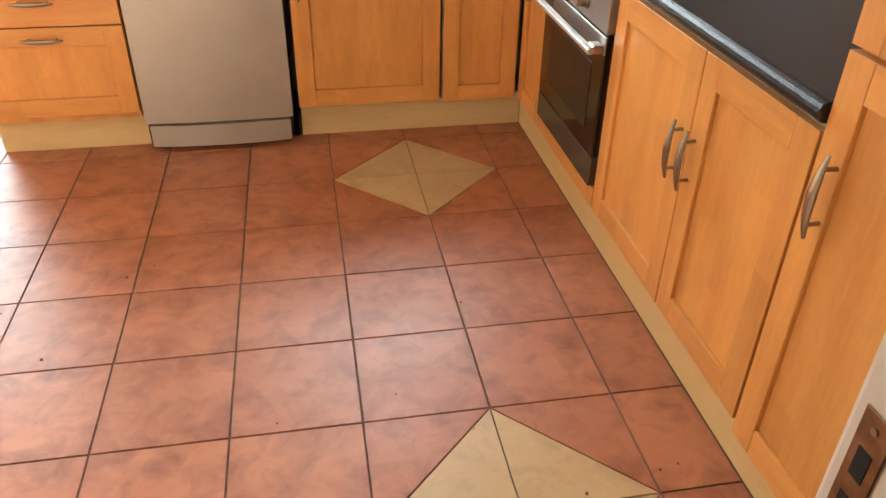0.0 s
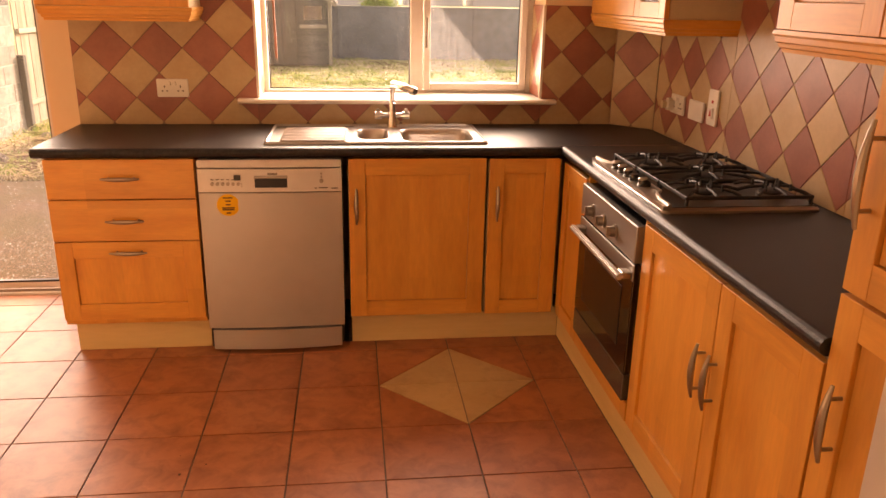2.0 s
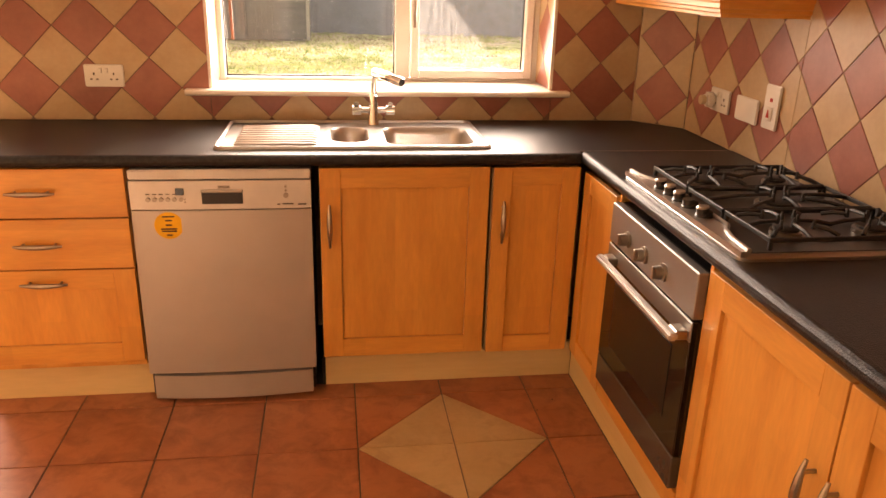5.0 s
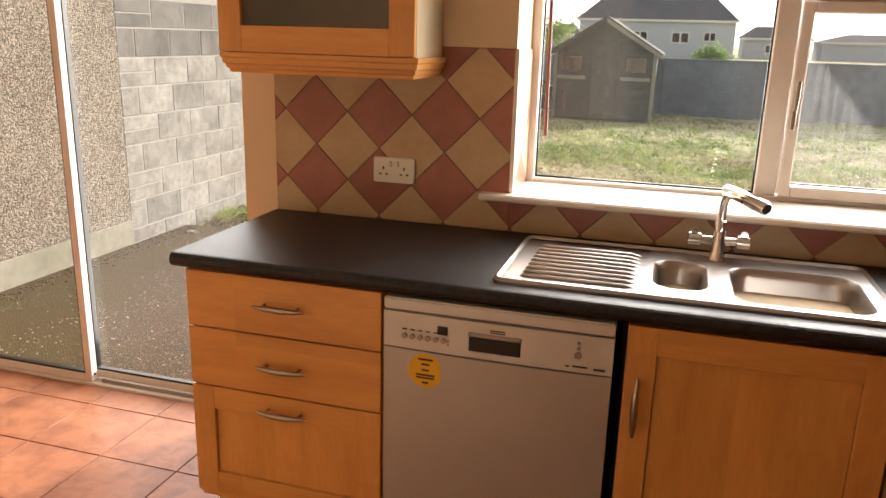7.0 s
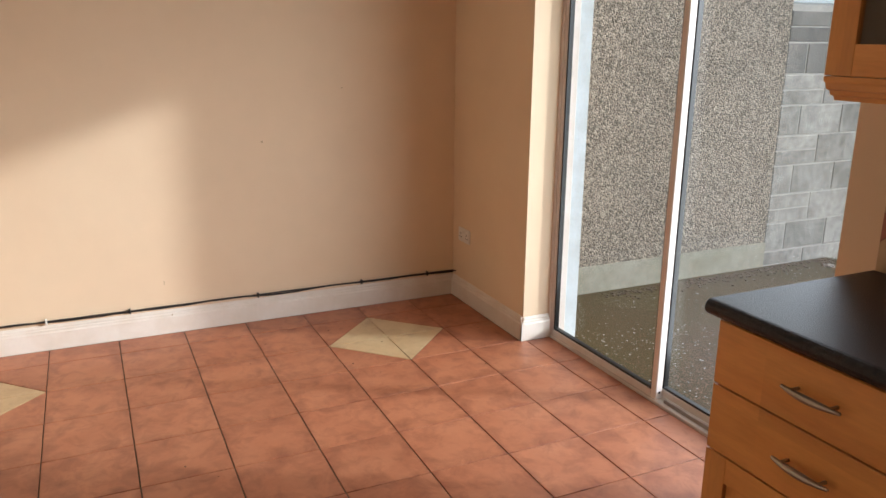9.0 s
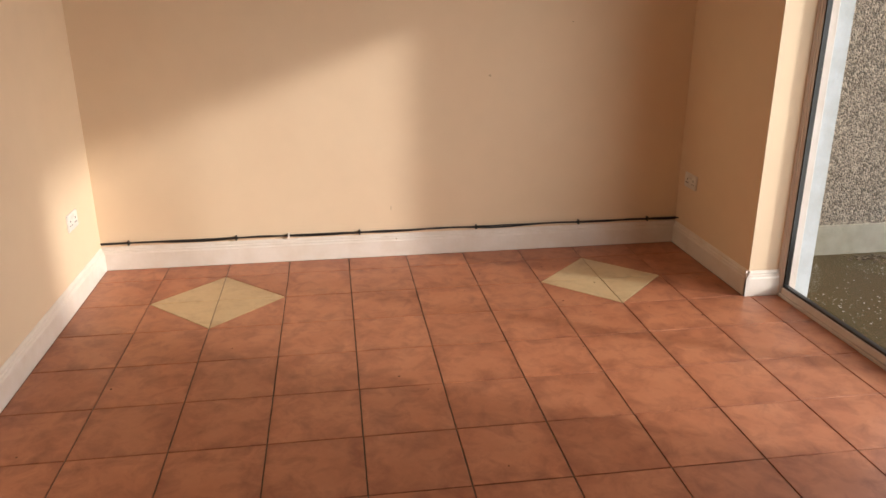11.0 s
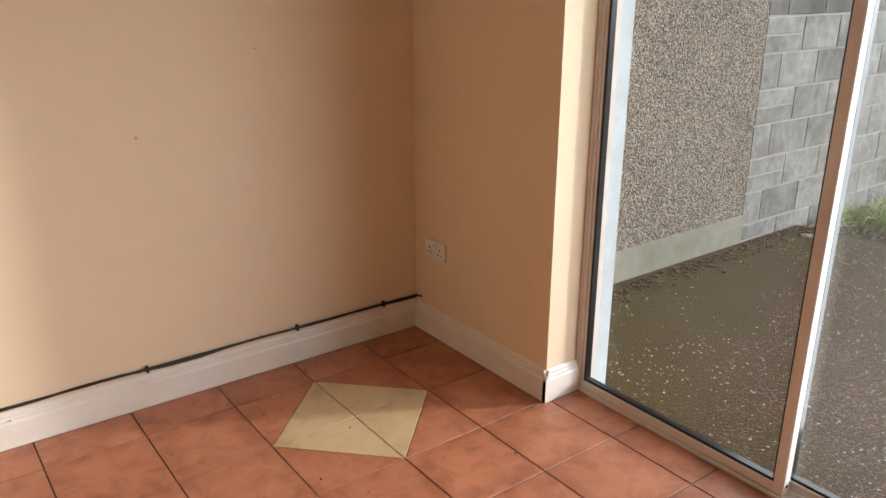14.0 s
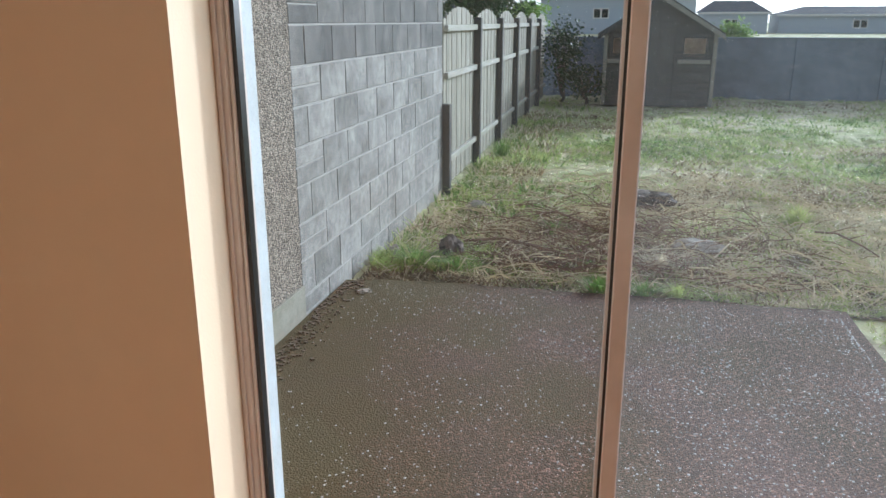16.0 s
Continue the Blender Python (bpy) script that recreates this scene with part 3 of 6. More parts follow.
def sash(x0, x1, y0, y1, stile_l, stile_r, pane_mat, z0=0.014, gaskets=(1, 1)):
    """A sliding leaf: two stiles, rails, black gaskets and one tall pane."""
    s = part("sash", box(B(), x0, x0 + stile_l, y0, y1, z0, PZ - 0.05, 0.003), ALU, patio_door)
    part("stile", box(B(), x1 - stile_r, x1, y0, y1, z0, PZ - 0.05, 0.003), ALU, s)
    part("bottom_rail", box(B(), x0 + stile_l, x1 - stile_r, y0, y1, z0, z0 + 0.034, 0.003), ALU, s)
    part("top_rail", box(B(), x0 + stile_l, x1 - stile_r, y0, y1, PZ - 0.10, PZ - 0.05, 0.003), ALU, s)
    zb, bm = z0 + 0.034, B()
    strips = [(x0 + stile_l, x1 - stile_r, zb, zb + 0.010)]
    if gaskets[0]:
        strips.append((x0 + stile_l, x0 + stile_l + 0.010, zb, PZ - 0.10))
    if gaskets[1]:
        strips.append((x1 - stile_r - 0.006, x1 - stile_r, zb, PZ - 0.10))
    for bx in strips:
        box(bm, bx[0], bx[1], y0 + 0.006, y1 - 0.006, bx[2], bx[3])
    part("gasket", bm, BLACK, s)
    g = part("pane", box(B(), x0 + stile_l, x1 - stile_r, (y0 + y1) / 2 - 0.003, (y0 + y1) / 2 + 0.003, zb, PZ - 0.10), pane_mat, s)
    g.visible_shadow = False
    return s


left_sash = sash(PX0 + 0.026, -2.778, 1.153, 1.190, 0.010, 0.036, PATIO_GLASS)
sash(-2.828, PX1 - 0.045, 1.196, 1.232, 0.034, 0.045, HAZY_GLASS, 0.020, (1, 1))
part("stile_plug", tube(B(), [(-2.7785, 1.171, 0.046), (-2.7760, 1.171, 0.046)], 0.006, 10), BLACK, left_sash, "small black plug in the stile foot")
# outer white reveal beside the frame
solid("trim", REVEAL, "white painted outer reveal of the patio opening", "trim", (PX0 - 0.02, PX0 + 0.006, YF1, NW + 0.022, ZG, PZ), (PX1 - 0.006, PX1 + 0.02, YF1, NW + 0.02, ZG, PZ))

# ---- kitchen window ----
window_1 = thing("window_1", (-0.17, 1.25, WZ0), "white framed kitchen window, one pane misted over", "window", kind="structure")
FY0, FY1 = 1.225, 1.29


def ring(name, x0, x1, z0, z1, w, y0, y1, parent, mat=UPVC):
    bm = B()
    box(bm, x0, x0 + w, y0, y1, z0, z1, 0.004)
    box(bm, x1 - w, x1, y0, y1, z0, z1, 0.004)
    box(bm, x0 + w, x1 - w, y0, y1, z0, z0 + w, 0.004)
    box(bm, x0 + w, x1 - w, y0, y1, z1 - w, z1, 0.004)
    return part(name, bm, mat, parent)


ring("window_frame", WX0, WX1, WZ0, WZ1, 0.032, FY0, FY1, window_1)
part("mullion", box(B(), -0.118, -0.052, FY0 + 0.002, FY1, WZ0 + 0.032, WZ1 - 0.032, 0.004), UPVC, window_1)
part("transom", box(B(), -0.052, WX1 - 0.032, FY0 + 0.002, FY1, 1.690, 1.735, 0.004), UPVC, window_1)


def pane(x0, x1, z0, z1, mat, parent):
    g = part("pane", box(B(), x0, x1, 1.262, 1.268, z0, z1), mat, parent)
    g.visible_shadow = False
    bm = B()
    box(bm, x0, x0 + 0.006, 1.255, 1.261, z0, z1), box(bm, x1 - 0.006, x1, 1.255, 1.261, z0, z1), box(bm, x0, x1, 1.255, 1.261, z0, z0 + 0.006)
    part("gasket", bm, BLACK, parent)


pane(WX0 + 0.032, -0.118, WZ0 + 0.032, WZ1 - 0.032, CLEAR, window_1)
s1 = ring("casement", -0.050, WX1 - 0.034, 1.084, 1.688, 0.036, FY0 - 0.018, FY0 + 0.03, window_1)
pane(-0.016, WX1 - 0.068, 1.118, 1.654, MIST, s1)
s2 = ring("fanlight", -0.050, WX1 - 0.034, 1.737, WZ1 - 0.034, 0.036, FY0 - 0.018, FY0 + 0.03, window_1)
pane(-0.016, WX1 - 0.068, 1.771, WZ1 - 0.068, CLEAR, s2)
bm = B()
box(bm, -0.043, -0.027, FY0 - 0.034, FY0 - 0.018, 1.30, 1.36, 0.003)
tube(bm, [(-0.035, FY0 - 0.045, 1.36), (-0.035, FY0 - 0.05, 1.40), (-0.033, FY0 - 0.045, 1.45)], [0.006, 0.008, 0.006])
part("handle", bm, SATIN, s1, "grey casement handle", smooth=True)
part("stay", tube(B(), [(0.10, FY0 - 0.03, 1.745), (0.24, FY0 - 0.035, 1.75), (0.34, FY0 - 0.03, 1.745)], 0.006), SATIN, s2)
bm = B()
prism(bm, [(0.935, 1.045), (0.928, 1.052), (0.928, 1.062), (0.935, 1.068), (FY0, 1.068), (FY0, 1.045)], "x", -0.972, 0.600)
part("window_sill", bm, GLOSS_WHITE, window_1, "white painted window board")

blind = thing("window_blind", (-0.17, 1.10, 2.10), "dark brown wooden blind drawn up over the window", "blind")
part("headrail", box(B(), WX0 + 0.012, WX1 - 0.004, 1.08, 1.13, 2.085, 2.125, 0.003), BLIND, blind)
for k in range(9):
    part("slat", box(B(), WX0 + 0.010, WX1 - 0.006, 1.083, 1.133, 1.985 + 0.0108 * k, 1.985 + 0.0108 * k + 0.0075, 0.002), BLIND, blind)
part("bottom_rail", box(B(), WX0 + 0.010, WX1 - 0.006, 1.082, 1.134, 1.966, 1.982, 0.003), BLIND, blind)
part("wand", tube(B(), [(-0.80, 1.075, 2.10), (-0.797, 1.072, 1.7), (-0.79, 1.07, 1.25)], 0.006), ROD, blind, "long red-brown tilt wand")
part("cord", tube(B(), [(0.40, 1.076, 2.10), (0.402, 1.074, 1.90)], 0.002, 6), WHITE_PL, blind)

# ---- base units along the window wall ----


def handle(length, at, upright, parent, turn=None):
    """A bowed, tapered pull on two pegs in front of the face at."""
    x, y, z = at
    bm = B()
    n = 9
    pts, rad = [], []
    for k in range(n):
        s = -0.5 + k / (n - 1)
        off = y - 0.034 + 0.010 * (2 * s) ** 2
        pts.append((x, off, z + s * length) if upright else (x + s * length, off, z))
        rad.append(0.0040 + 0.0058 * math.cos(math.pi * s))
    tube(bm, pts, rad, 8)
    for s in (-0.33, 0.33):
        a = (x, y, z + s * length) if upright else (x + s * length, y, z)
        tube(bm, [a, (a[0], y - 0.028, a[2])], 0.0045, 8)
    return part("handle", bm, SATIN, parent, "satin nickel bow handle", smooth=True, turn=turn)


def shaker_door(x0, x1, z0, z1, yf, parent, w=0.072, turn=None, hand=None, hlen=0.16, name="door", upright=True, panel=MAPLE, thick=0.02):
    """A framed door or drawer front with a sunk panel."""
    g = 0.004 if panel == CAB_GLASS else -0.0018
    d = part(name, box(B(), x0 + w - g, x1 - w + g, yf + 0.010, yf + thick - 0.003, z0 + w - g, z1 - w + g), panel, parent, turn=turn)
    if panel == CAB_GLASS:
        d.visible_shadow = False
    for a, b in ((x0, x0 + w), (x1 - w, x1)):
        part("stile", box(B(), a, b, yf, yf + thick, z0, z1, 0.0015), MAPLE, d, turn=turn)
    for a, b in ((z0, z0 + w), (z1 - w, z1)):
        part("rail", box(B(), x0 + w, x1 - w, yf + 0.0004, yf + thick, a, b, 0.001), MAPLE_H, d, turn=turn)
    if hand:
        handle(hlen, (hand[0], yf, hand[1]), upright, d, turn)
    return d


def flat_front(x0, x1, z0, z1, yf, parent, hand, hlen=0.155):
    d = part("drawer_front", box(B(), x0, x1, yf, yf + 0.02, z0, z1, 0.002), MAPLE_H, parent)
    handle(hlen, (*hand[:1], yf, hand[1]), False, d)
    return d


def carcass(x0, x1, y0, y1, z0, z1, parent, turn=None, mat=CARCASS):
    return part("body", box(B(), x0, x1, y0, y1, z0, z1, 0.001), mat, parent, turn=turn)


YD = 0.365                                           # door faces of the window run
drawer_unit = thing("drawer_cabinet", (-1.39, 0.68, 0.0), "maple drawer unit with three drawers beside the patio door", "cabinet")
carcass(-1.692, -1.088, YD + 0.022, YN - 0.01, 0.15, 0.895, drawer_unit, mat=MAPLE)
flat_front(-1.690, -1.089, 0.724, 0.893, YD, drawer_unit, (-1.385, 0.815))
flat_front(-1.690, -1.089, 0.540, 0.719, YD, drawer_unit, (-1.385, 0.632))
shaker_door(-1.690, -1.089, 0.178, 0.535, YD, drawer_unit, 0.072, None, (-1.385, 0.492), 0.155, "drawer_front", False)
sink_unit = thing("sink_cabinet", (-0.145, 0.68, 0.0), "maple sink cupboard with a single shaker door", "cabinet")
carcass(-0.447, 0.160, YD + 0.022, YN - 0.01, 0.15, 0.880, sink_unit)
shaker_door(-0.445, 0.155, 0.160, 0.890, YD, sink_unit, 0.072, None, (-0.413, 0.685))
corner_unit = thing("corner_cabinet", (0.33, 0.68, 0.0), "narrow maple corner cupboard with a shaker door", "cabinet")
carcass(0.168, 0.500, YD + 0.022, YN - 0.01, 0.15, 0.880, corner_unit)
shaker_door(0.171, 0.488, 0.155, 0.888, YD, corner_unit, 0.066, None, (0.206, 0.69))

plinth_n = thing("plinth", (-0.5, 0.45, 0), "pale maple plinth board under the window units", "plinth")
for x0, x1 in ((-1.672, -1.085), (-0.443, 0.540)):
    part("board", box(B(), x0, x1, 0.44, 0.456, 0.0, 0.15, 0.001), MAPLE_PALE, plinth_n)
part("side_board", box(B(), -1.672, -1.656, 0.456, YN - 0.01, 0.0, 0.15, 0.001), MAPLE_PALE, plinth_n)
# strip coloured near-black as the shade between plinth and dishwasher
part("end_strip", box(B(), -0.455, -0.443, 0.44, 0.456, 0.0, 0.12), GAP, plinth_n, "dark strip standing in for the shaded gap beside the dishwasher")

# ---- base units along the east wall (built facing -y, then turned) ----
XF = 0.505
panel_unit = thing("filler_cabinet", (0.7, 0.2, 0.0), "maple corner filler panel beside the oven", "cabinet")
shaker_door(-0.362, -0.035, 0.155, 0.872, XF, panel_unit, 0.066, RIGHT)
oven_unit = thing("oven_cabinet", (0.7, -0.29, 0.0), "maple housing around the built-in oven", "cabinet")
carcass(-0.032, 0.022 - 0.040, XF + 0.01, 1.05, 0.15, 0.890, oven_unit, RIGHT, MAPLE)
carcass(0.600, 0.616, XF + 0.01, 1.05, 0.15, 0.890, oven_unit, RIGHT, MAPLE)
part("lower_panel", box(B(), -0.030, 0.612, XF, XF + 0.02, 0.152, 0.222, 0.0015), MAPLE_H, oven_unit, turn=RIGHT)
part("shelf", box(B(), -0.016, 0.598, XF + 0.03, 1.05, 0.205, 0.222), CARCASS, oven_unit, turn=RIGHT)
double_unit = thing("base_cabinet", (0.78, -1.11, 0.0), "maple base cupboard with two shaker doors under the worktop", "cabinet")
carcass(0.620, 1.608, XF + 0.022, 1.05, 0.15, 0.890, double_unit, RIGHT)
shaker_door(0.622, 1.157, 0.155, 0.880, XF, double_unit, 0.072, RIGHT, (1.122, 0.615))
shaker_door(1.162, 1.606, 0.155, 0.880, XF, double_unit, 0.072, RIGHT, (1.192, 0.615))
tall_unit = thing("tall_cabinet", (0.78, -1.96, 0.0), "tall maple larder cupboard with an upper and a lower door", "cabinet")
carcass(1.618, 2.318, XF + 0.022, 1.065, 0.15, 2.18, tall_unit, RIGHT, MAPLE)
shaker_door(1.616, 2.318, 0.128, 1.036, XF, tall_unit, 0.072, RIGHT, (1.678, 0.785), 0.17)
shaker_door(1.616, 2.318, 1.046, 2.18, XF, tall_unit, 0.072, RIGHT, (1.652, 1.275), 0.20)
plinth_e = thing("plinth", (0.54, -0.9, 0), "pale maple plinth board under the oven run", "plinth")
part("board", box(B(), 0.541, 0.557, -2.318, 0.44, 0.0, 0.15, 0.001), MAPLE_PALE, plinth_e)

# ---- worktop ----
WT0, WT1 = 0.898, 0.940
SINK = (-0.805, 0.172, 0.420, 0.915)


def nosing(y0, y1):
    """The worktop's outline across its depth, with a rounded front."""
    r = (WT1 - WT0) / 2
    return [(y1, WT0), (y1, WT1)] + [(y0 + r - r * math.cos(a), WT0 + r + r * math.sin(a)) for a in [radians(90 - 22.5 * k) for k in range(9)]]


worktop = thing("worktop", (-0.4, 0.66, WT0), "black laminate worktop with a rounded front edge", "worktop")
part("slab", prism(B(), nosing(0.347, 0.978), "x", -1.728, SINK[0] + 0.03), WORKTOP, worktop)
part("slab", prism(B(), nosing(0.347, 0.44), "x", SINK[0] + 0.03, SINK[1] - 0.03), WORKTOP, worktop)
part("slab", box(B(), SINK[0] + 0.03, SINK[1] - 0.03, 0.90, 0.978, WT0, WT1), WORKTOP, worktop)
bm = B()
prism(bm, nosing(0.347, 0.978), "x", SINK[1] - 0.03, 0.484)
box(bm, 0.484, 0.903, 0.391, 0.978, WT0, WT1)
part("slab", bm, WORKTOP, worktop)
bm = B()
prism(bm, [(p[0] + 0.138, p[1]) for p in nosing(0.347, 0.97)], "x", -0.390, 1.612)
part("slab", bm, WORKTOP, worktop, turn=RIGHT)
part("slab", prism(B(), [(0.903, 0.978), (1.066, 0.800), (1.066, 0.391), (0.903, 0.391)], "z", WT0, WT1), WORKTOP, worktop)
part("joint_strip", box(B(), 0.487, 1.05, 0.386, 0.392, WT1, WT1 + 0.0015), SATIN, worktop, "thin metal joint strip")

# ---- sink and tap ----
sink = thing("sink", (-0.32, 0.67, WT1), "stainless steel sink with two bowls and a ribbed drainer", "sink")


def rounded(x0, x1, y0, y1, r, n=5):
    pts = []
    for cx, cy, a0 in ((x1 - r, y1 - r, 0), (x0 + r, y1 - r, 90), (x0 + r, y0 + r, 180), (x1 - r, y0 + r, 270)):
        pts += [(cx + r * math.cos(radians(a0 + 90 * k / n)), cy + r * math.sin(radians(a0 + 90 * k / n))) for k in range(n + 1)]
    return pts


def loft(bm, loops, close_last=False):
    """Skins rings of points, each a list of 3D points of one length."""
    vs = [[bm.verts.new(p) for p in lp] for lp in loops]
    for a, b in zip(vs, vs[1:]):
        for i in range(len(a)):
            j = (i + 1) % len(a)
            bm.faces.new((a[i], a[j], b[j], b[i]))
    if close_last:
        bm.faces.new(vs[-1])
    return vs


def bowl(x0, x1, y0, y1, depth):
    bm = B()
    loops = []
    for inset, dz, r in ((0, 0.006, 0.06), (0.004, 0.002, 0.058), (0.010, -0.02, 0.055), (0.020, -depth + 0.03, 0.05), (0.04, -depth, 0.04)):
        loops.append([(x, y, WT1 + dz) for x, y in rounded(x0 + inset, x1 - inset, y0 + inset, y1 - inset, r)])
    loft(bm, loops, True)
    return bm


BOWLS = ((-0.405, -0.262, 0.52, 0.80, 0.12), (-0.205, 0.125, 0.475, 0.80, 0.17))
for b in BOWLS:
    bw = part("bowl", bowl(*b), STEEL, sink, smooth=True)
    cx, cy = (b[0] + b[1]) / 2, (b[2] + b[3]) / 2
    part("waste", tube(B(), [(cx, cy, WT1 - b[4]), (cx, cy, WT1 - b[4] + 0.004)], 0.035, 16), CHROME, bw)


def deck():
    """The sheet round the bowls, in strips that leave the bowls open, with a raised rim."""
    bm = B()
    x0, x1, y0, y1 = SINK
    z0, z1 = WT1 - 0.004, WT1 + 0.006
    b1, b2 = BOWLS
    for s in ((-0.42, b1[0], 0.45, y1 - 0.02), (b1[1], b2[0], 0.45, y1 - 0.02), (b2[1], x1 - 0.012, 0.45, y1 - 0.02),
              (b1[0], b1[1], 0.45, b1[2]), (b1[0], b1[1], b1[3], y1 - 0.02), (b2[0], b2[1], 0.45, b2[2]), (b2[0], b2[1], b2[3], y1 - 0.02)):
        box(bm, s[0], s[1], s[2], s[3], z0, z1)
    box(bm, x0 + 0.012, -0.42, 0.45, y1 - 0.02, z0, z1 - 0.004)
    for s in (b1, b2):                                 # the rounded corners of each bowl
        out, ring_ = rounded(s[0], s[1], s[2], s[3], 0.0005), rounded(s[0], s[1], s[2], s[3], 0.06)
        loft(bm, [[(x, y, z1) for x, y in out], [(x, y, z1) for x, y in ring_]])
    bmesh.ops.remove_doubles(bm, verts=bm.verts, dist=0.0012)
    return bm


part("deck", deck(), STEEL, sink)
bm = B()
o, i = rounded(*SINK, 0.03), rounded(SINK[0] + 0.016, SINK[1] - 0.016, SINK[2] + 0.03, SINK[3] - 0.018, 0.02)
m_ = rounded(SINK[0] + 0.008, SINK[1] - 0.008, SINK[2] + 0.008, SINK[3] - 0.008, 0.026)
loft(bm, [[(x, y, WT1) for x, y in o], [(x, y, WT1 + 0.006) for x, y in o], [(x, y, WT1 + 0.013) for x, y in m_], [(x, y, WT1 + 0.005) for x, y in i]])
part("rim", bm, STEEL, sink, smooth=True)
for k in range(9):
    y = 0.50 + 0.04 * k
    part("rib", tube(B(), [(-0.745, y, WT1 + 0.001), (-0.735, y, WT1 + 0.005), (-0.47, y, WT1 + 0.005), (-0.445, y, WT1 + 0.001)], [0.002, 0.006, 0.006, 0.002], 8),
         STEEL, sink, smooth=True)

tap = thing("mixer_tap", (-0.232, 0.865, WT1), "chrome mixer tap with two side handles behind the sink", "tap")
TX, TY = -0.232, 0.865
part("base", tube(B(), [(TX, TY, WT1 + 0.004), (TX, TY, WT1 + 0.02), (TX, TY, WT1 + 0.09)], [0.026, 0.022, 0.019], 16), CHROME, tap, smooth=True)
part("column", tube(B(), [(TX, TY, WT1 + 0.08), (TX, TY, WT1 + 0.120), (TX, TY, WT1 + 0.124), (TX + 0.002, TY - 0.002, WT1 + 0.175), (TX + 0.008, TY - 0.010, WT1 + 0.200)],
                    [0.016, 0.016, 0.0125, 0.0125, 0.0125], 14), CHROME, tap, smooth=True)
part("spout", tube(B(), [(TX + 0.000, TY - 0.002, WT1 + 0.212), (TX + 0.006, TY - 0.009, WT1 + 0.212), (TX + 0.055, TY - 0.080, WT1 + 0.204), (TX + 0.098, TY - 0.142, WT1 + 0.194),
                         (TX + 0.101, TY - 0.146, WT1 + 0.193)], [0.012, 0.018, 0.019, 0.019, 0.015], 16), CHROME, tap, smooth=True)
part("cross_bar", tube(B(), [(TX - 0.055, TY, WT1 + 0.062), (TX + 0.055, TY, WT1 + 0.062)], 0.012, 12), CHROME, tap, smooth=True)
for s in (-1, 1):
    cx = TX + s * 0.068
    h = part("tap_head", tube(B(), [(cx - s * 0.020, TY, WT1 + 0.062), (cx - s * 0.018, TY, WT1 + 0.062), (cx + s * 0.016, TY, WT1 + 0.062), (cx + s * 0.019, TY, WT1 + 0.062)],
                              [0.014, 0.019, 0.019, 0.015], 16), CHROME, tap, smooth=True)
    part("lever", box(B(), cx - 0.010, cx + 0.010, TY - 0.010, TY + 0.010, WT1 + 0.076, WT1 + 0.094, 0.004, 2), CHROME, h, smooth=True)

# ---- dishwasher ----
dw = thing("dishwasher", (-0.775, 0.66, 0), "silver freestanding dishwasher with a yellow round sticker", "dishwasher")
DX = (-1.075, -0.475)


def bowed(x0, x1, yf, yb, bow, n=10):
    pts = [(x0 + (x1 - x0) * k / n, yf - bow * (1 - (2 * k / n - 1) ** 2)) for k in range(n + 1)]
    return pts + [(x1, yb), (x0, yb)]


part("cabinet", box(B(), DX[0] + 0.004, DX[1] - 0.004, 0.372, 0.93, 0.03, 0.885, 0.002), BLACK, dw)
part("lid", box(B(), DX[0], DX[1], 0.350, 0.93, 0.858, 0.891, 0.004, 2), SILVER_LIGHT, dw, "pale silver top edge")
panel_dw = part("control_panel", prism(B(), bowed(*DX, 0.352, 0.372, 0.006), "z", 0.754, 0.853), SILVER_LIGHT, dw, "pale silver control panel", smooth=True)
door_dw = part("door", prism(B(), bowed(*DX, 0.353, 0.372, 0.010), "z", 0.128, 0.750), SILVER, dw, smooth=True)
part("kick_plate", prism(B(), bowed(DX[0] + 0.014, DX[1] - 0.014, 0.354, 0.40, 0.019), "z", 0.024, 0.118), SILVER, dw, "silver kick plate", smooth=True)
for x in (DX[0] + 0.05, DX[1] - 0.05):
    part("foot", tube(B(), [(x, 0.45, 0), (x, 0.45, 0.035)], 0.016, 10), BLACK, dw)
part("door_pull", box(B(), -0.842, -0.702, 0.3445, 0.36, 0.770, 0.818, 0.004), BLACK, panel_dw, "dark recessed door pull")
part("pull_lip", box(B(), -0.842, -0.702, 0.340, 0.352, 0.812, 0.824, 0.003), SATIN, panel_dw)
part("display", box(B(), -0.925, -0.897, 0.3445, 0.36, 0.805, 0.829, 0.001), BLACK_GLASS, panel_dw, "small dark display")
for k in range(6):
    x = -1.015 + 0.0215 * k
    part("button", tube(B(), [(x, 0.352, 0.790), (x, 0.3415, 0.790)], 0.0075, 10), SATIN, panel_dw)
    part("mark", box(B(), x - 0.006, x + 0.006, 0.3452, 0.36, 0.807, 0.8095), INK, panel_dw)
for x, z, r in ((-0.560, 0.800, 0.009), (-0.560, 0.818, 0.004), (-0.560, 0.832, 0.004), (-0.895, 0.790, 0.003), (-0.895, 0.780, 0.003)):
    part("button", tube(B(), [(x, 0.352, z), (x, 0.344, z)], r, 10), SATIN, panel_dw)
for x0, x1, z in ((-0.785, -0.745, 0.833), (-0.785, -0.745, 0.8275), (-0.572, -0.535, 0.768), (-0.520, -0.492, 0.766), (-0.590, -0.580, 0.767)):
    part("mark", box(B(), x0, x1, 0.3458, 0.36, z, z + 0.0035), INK, panel_dw)
sticker = part("sticker", tube(B(), [(-0.955, 0.350, 0.698), (-0.955, 0.3452, 0.698)], 0.048, 32), YELLOW, door_dw, "round yellow sticker with small print")
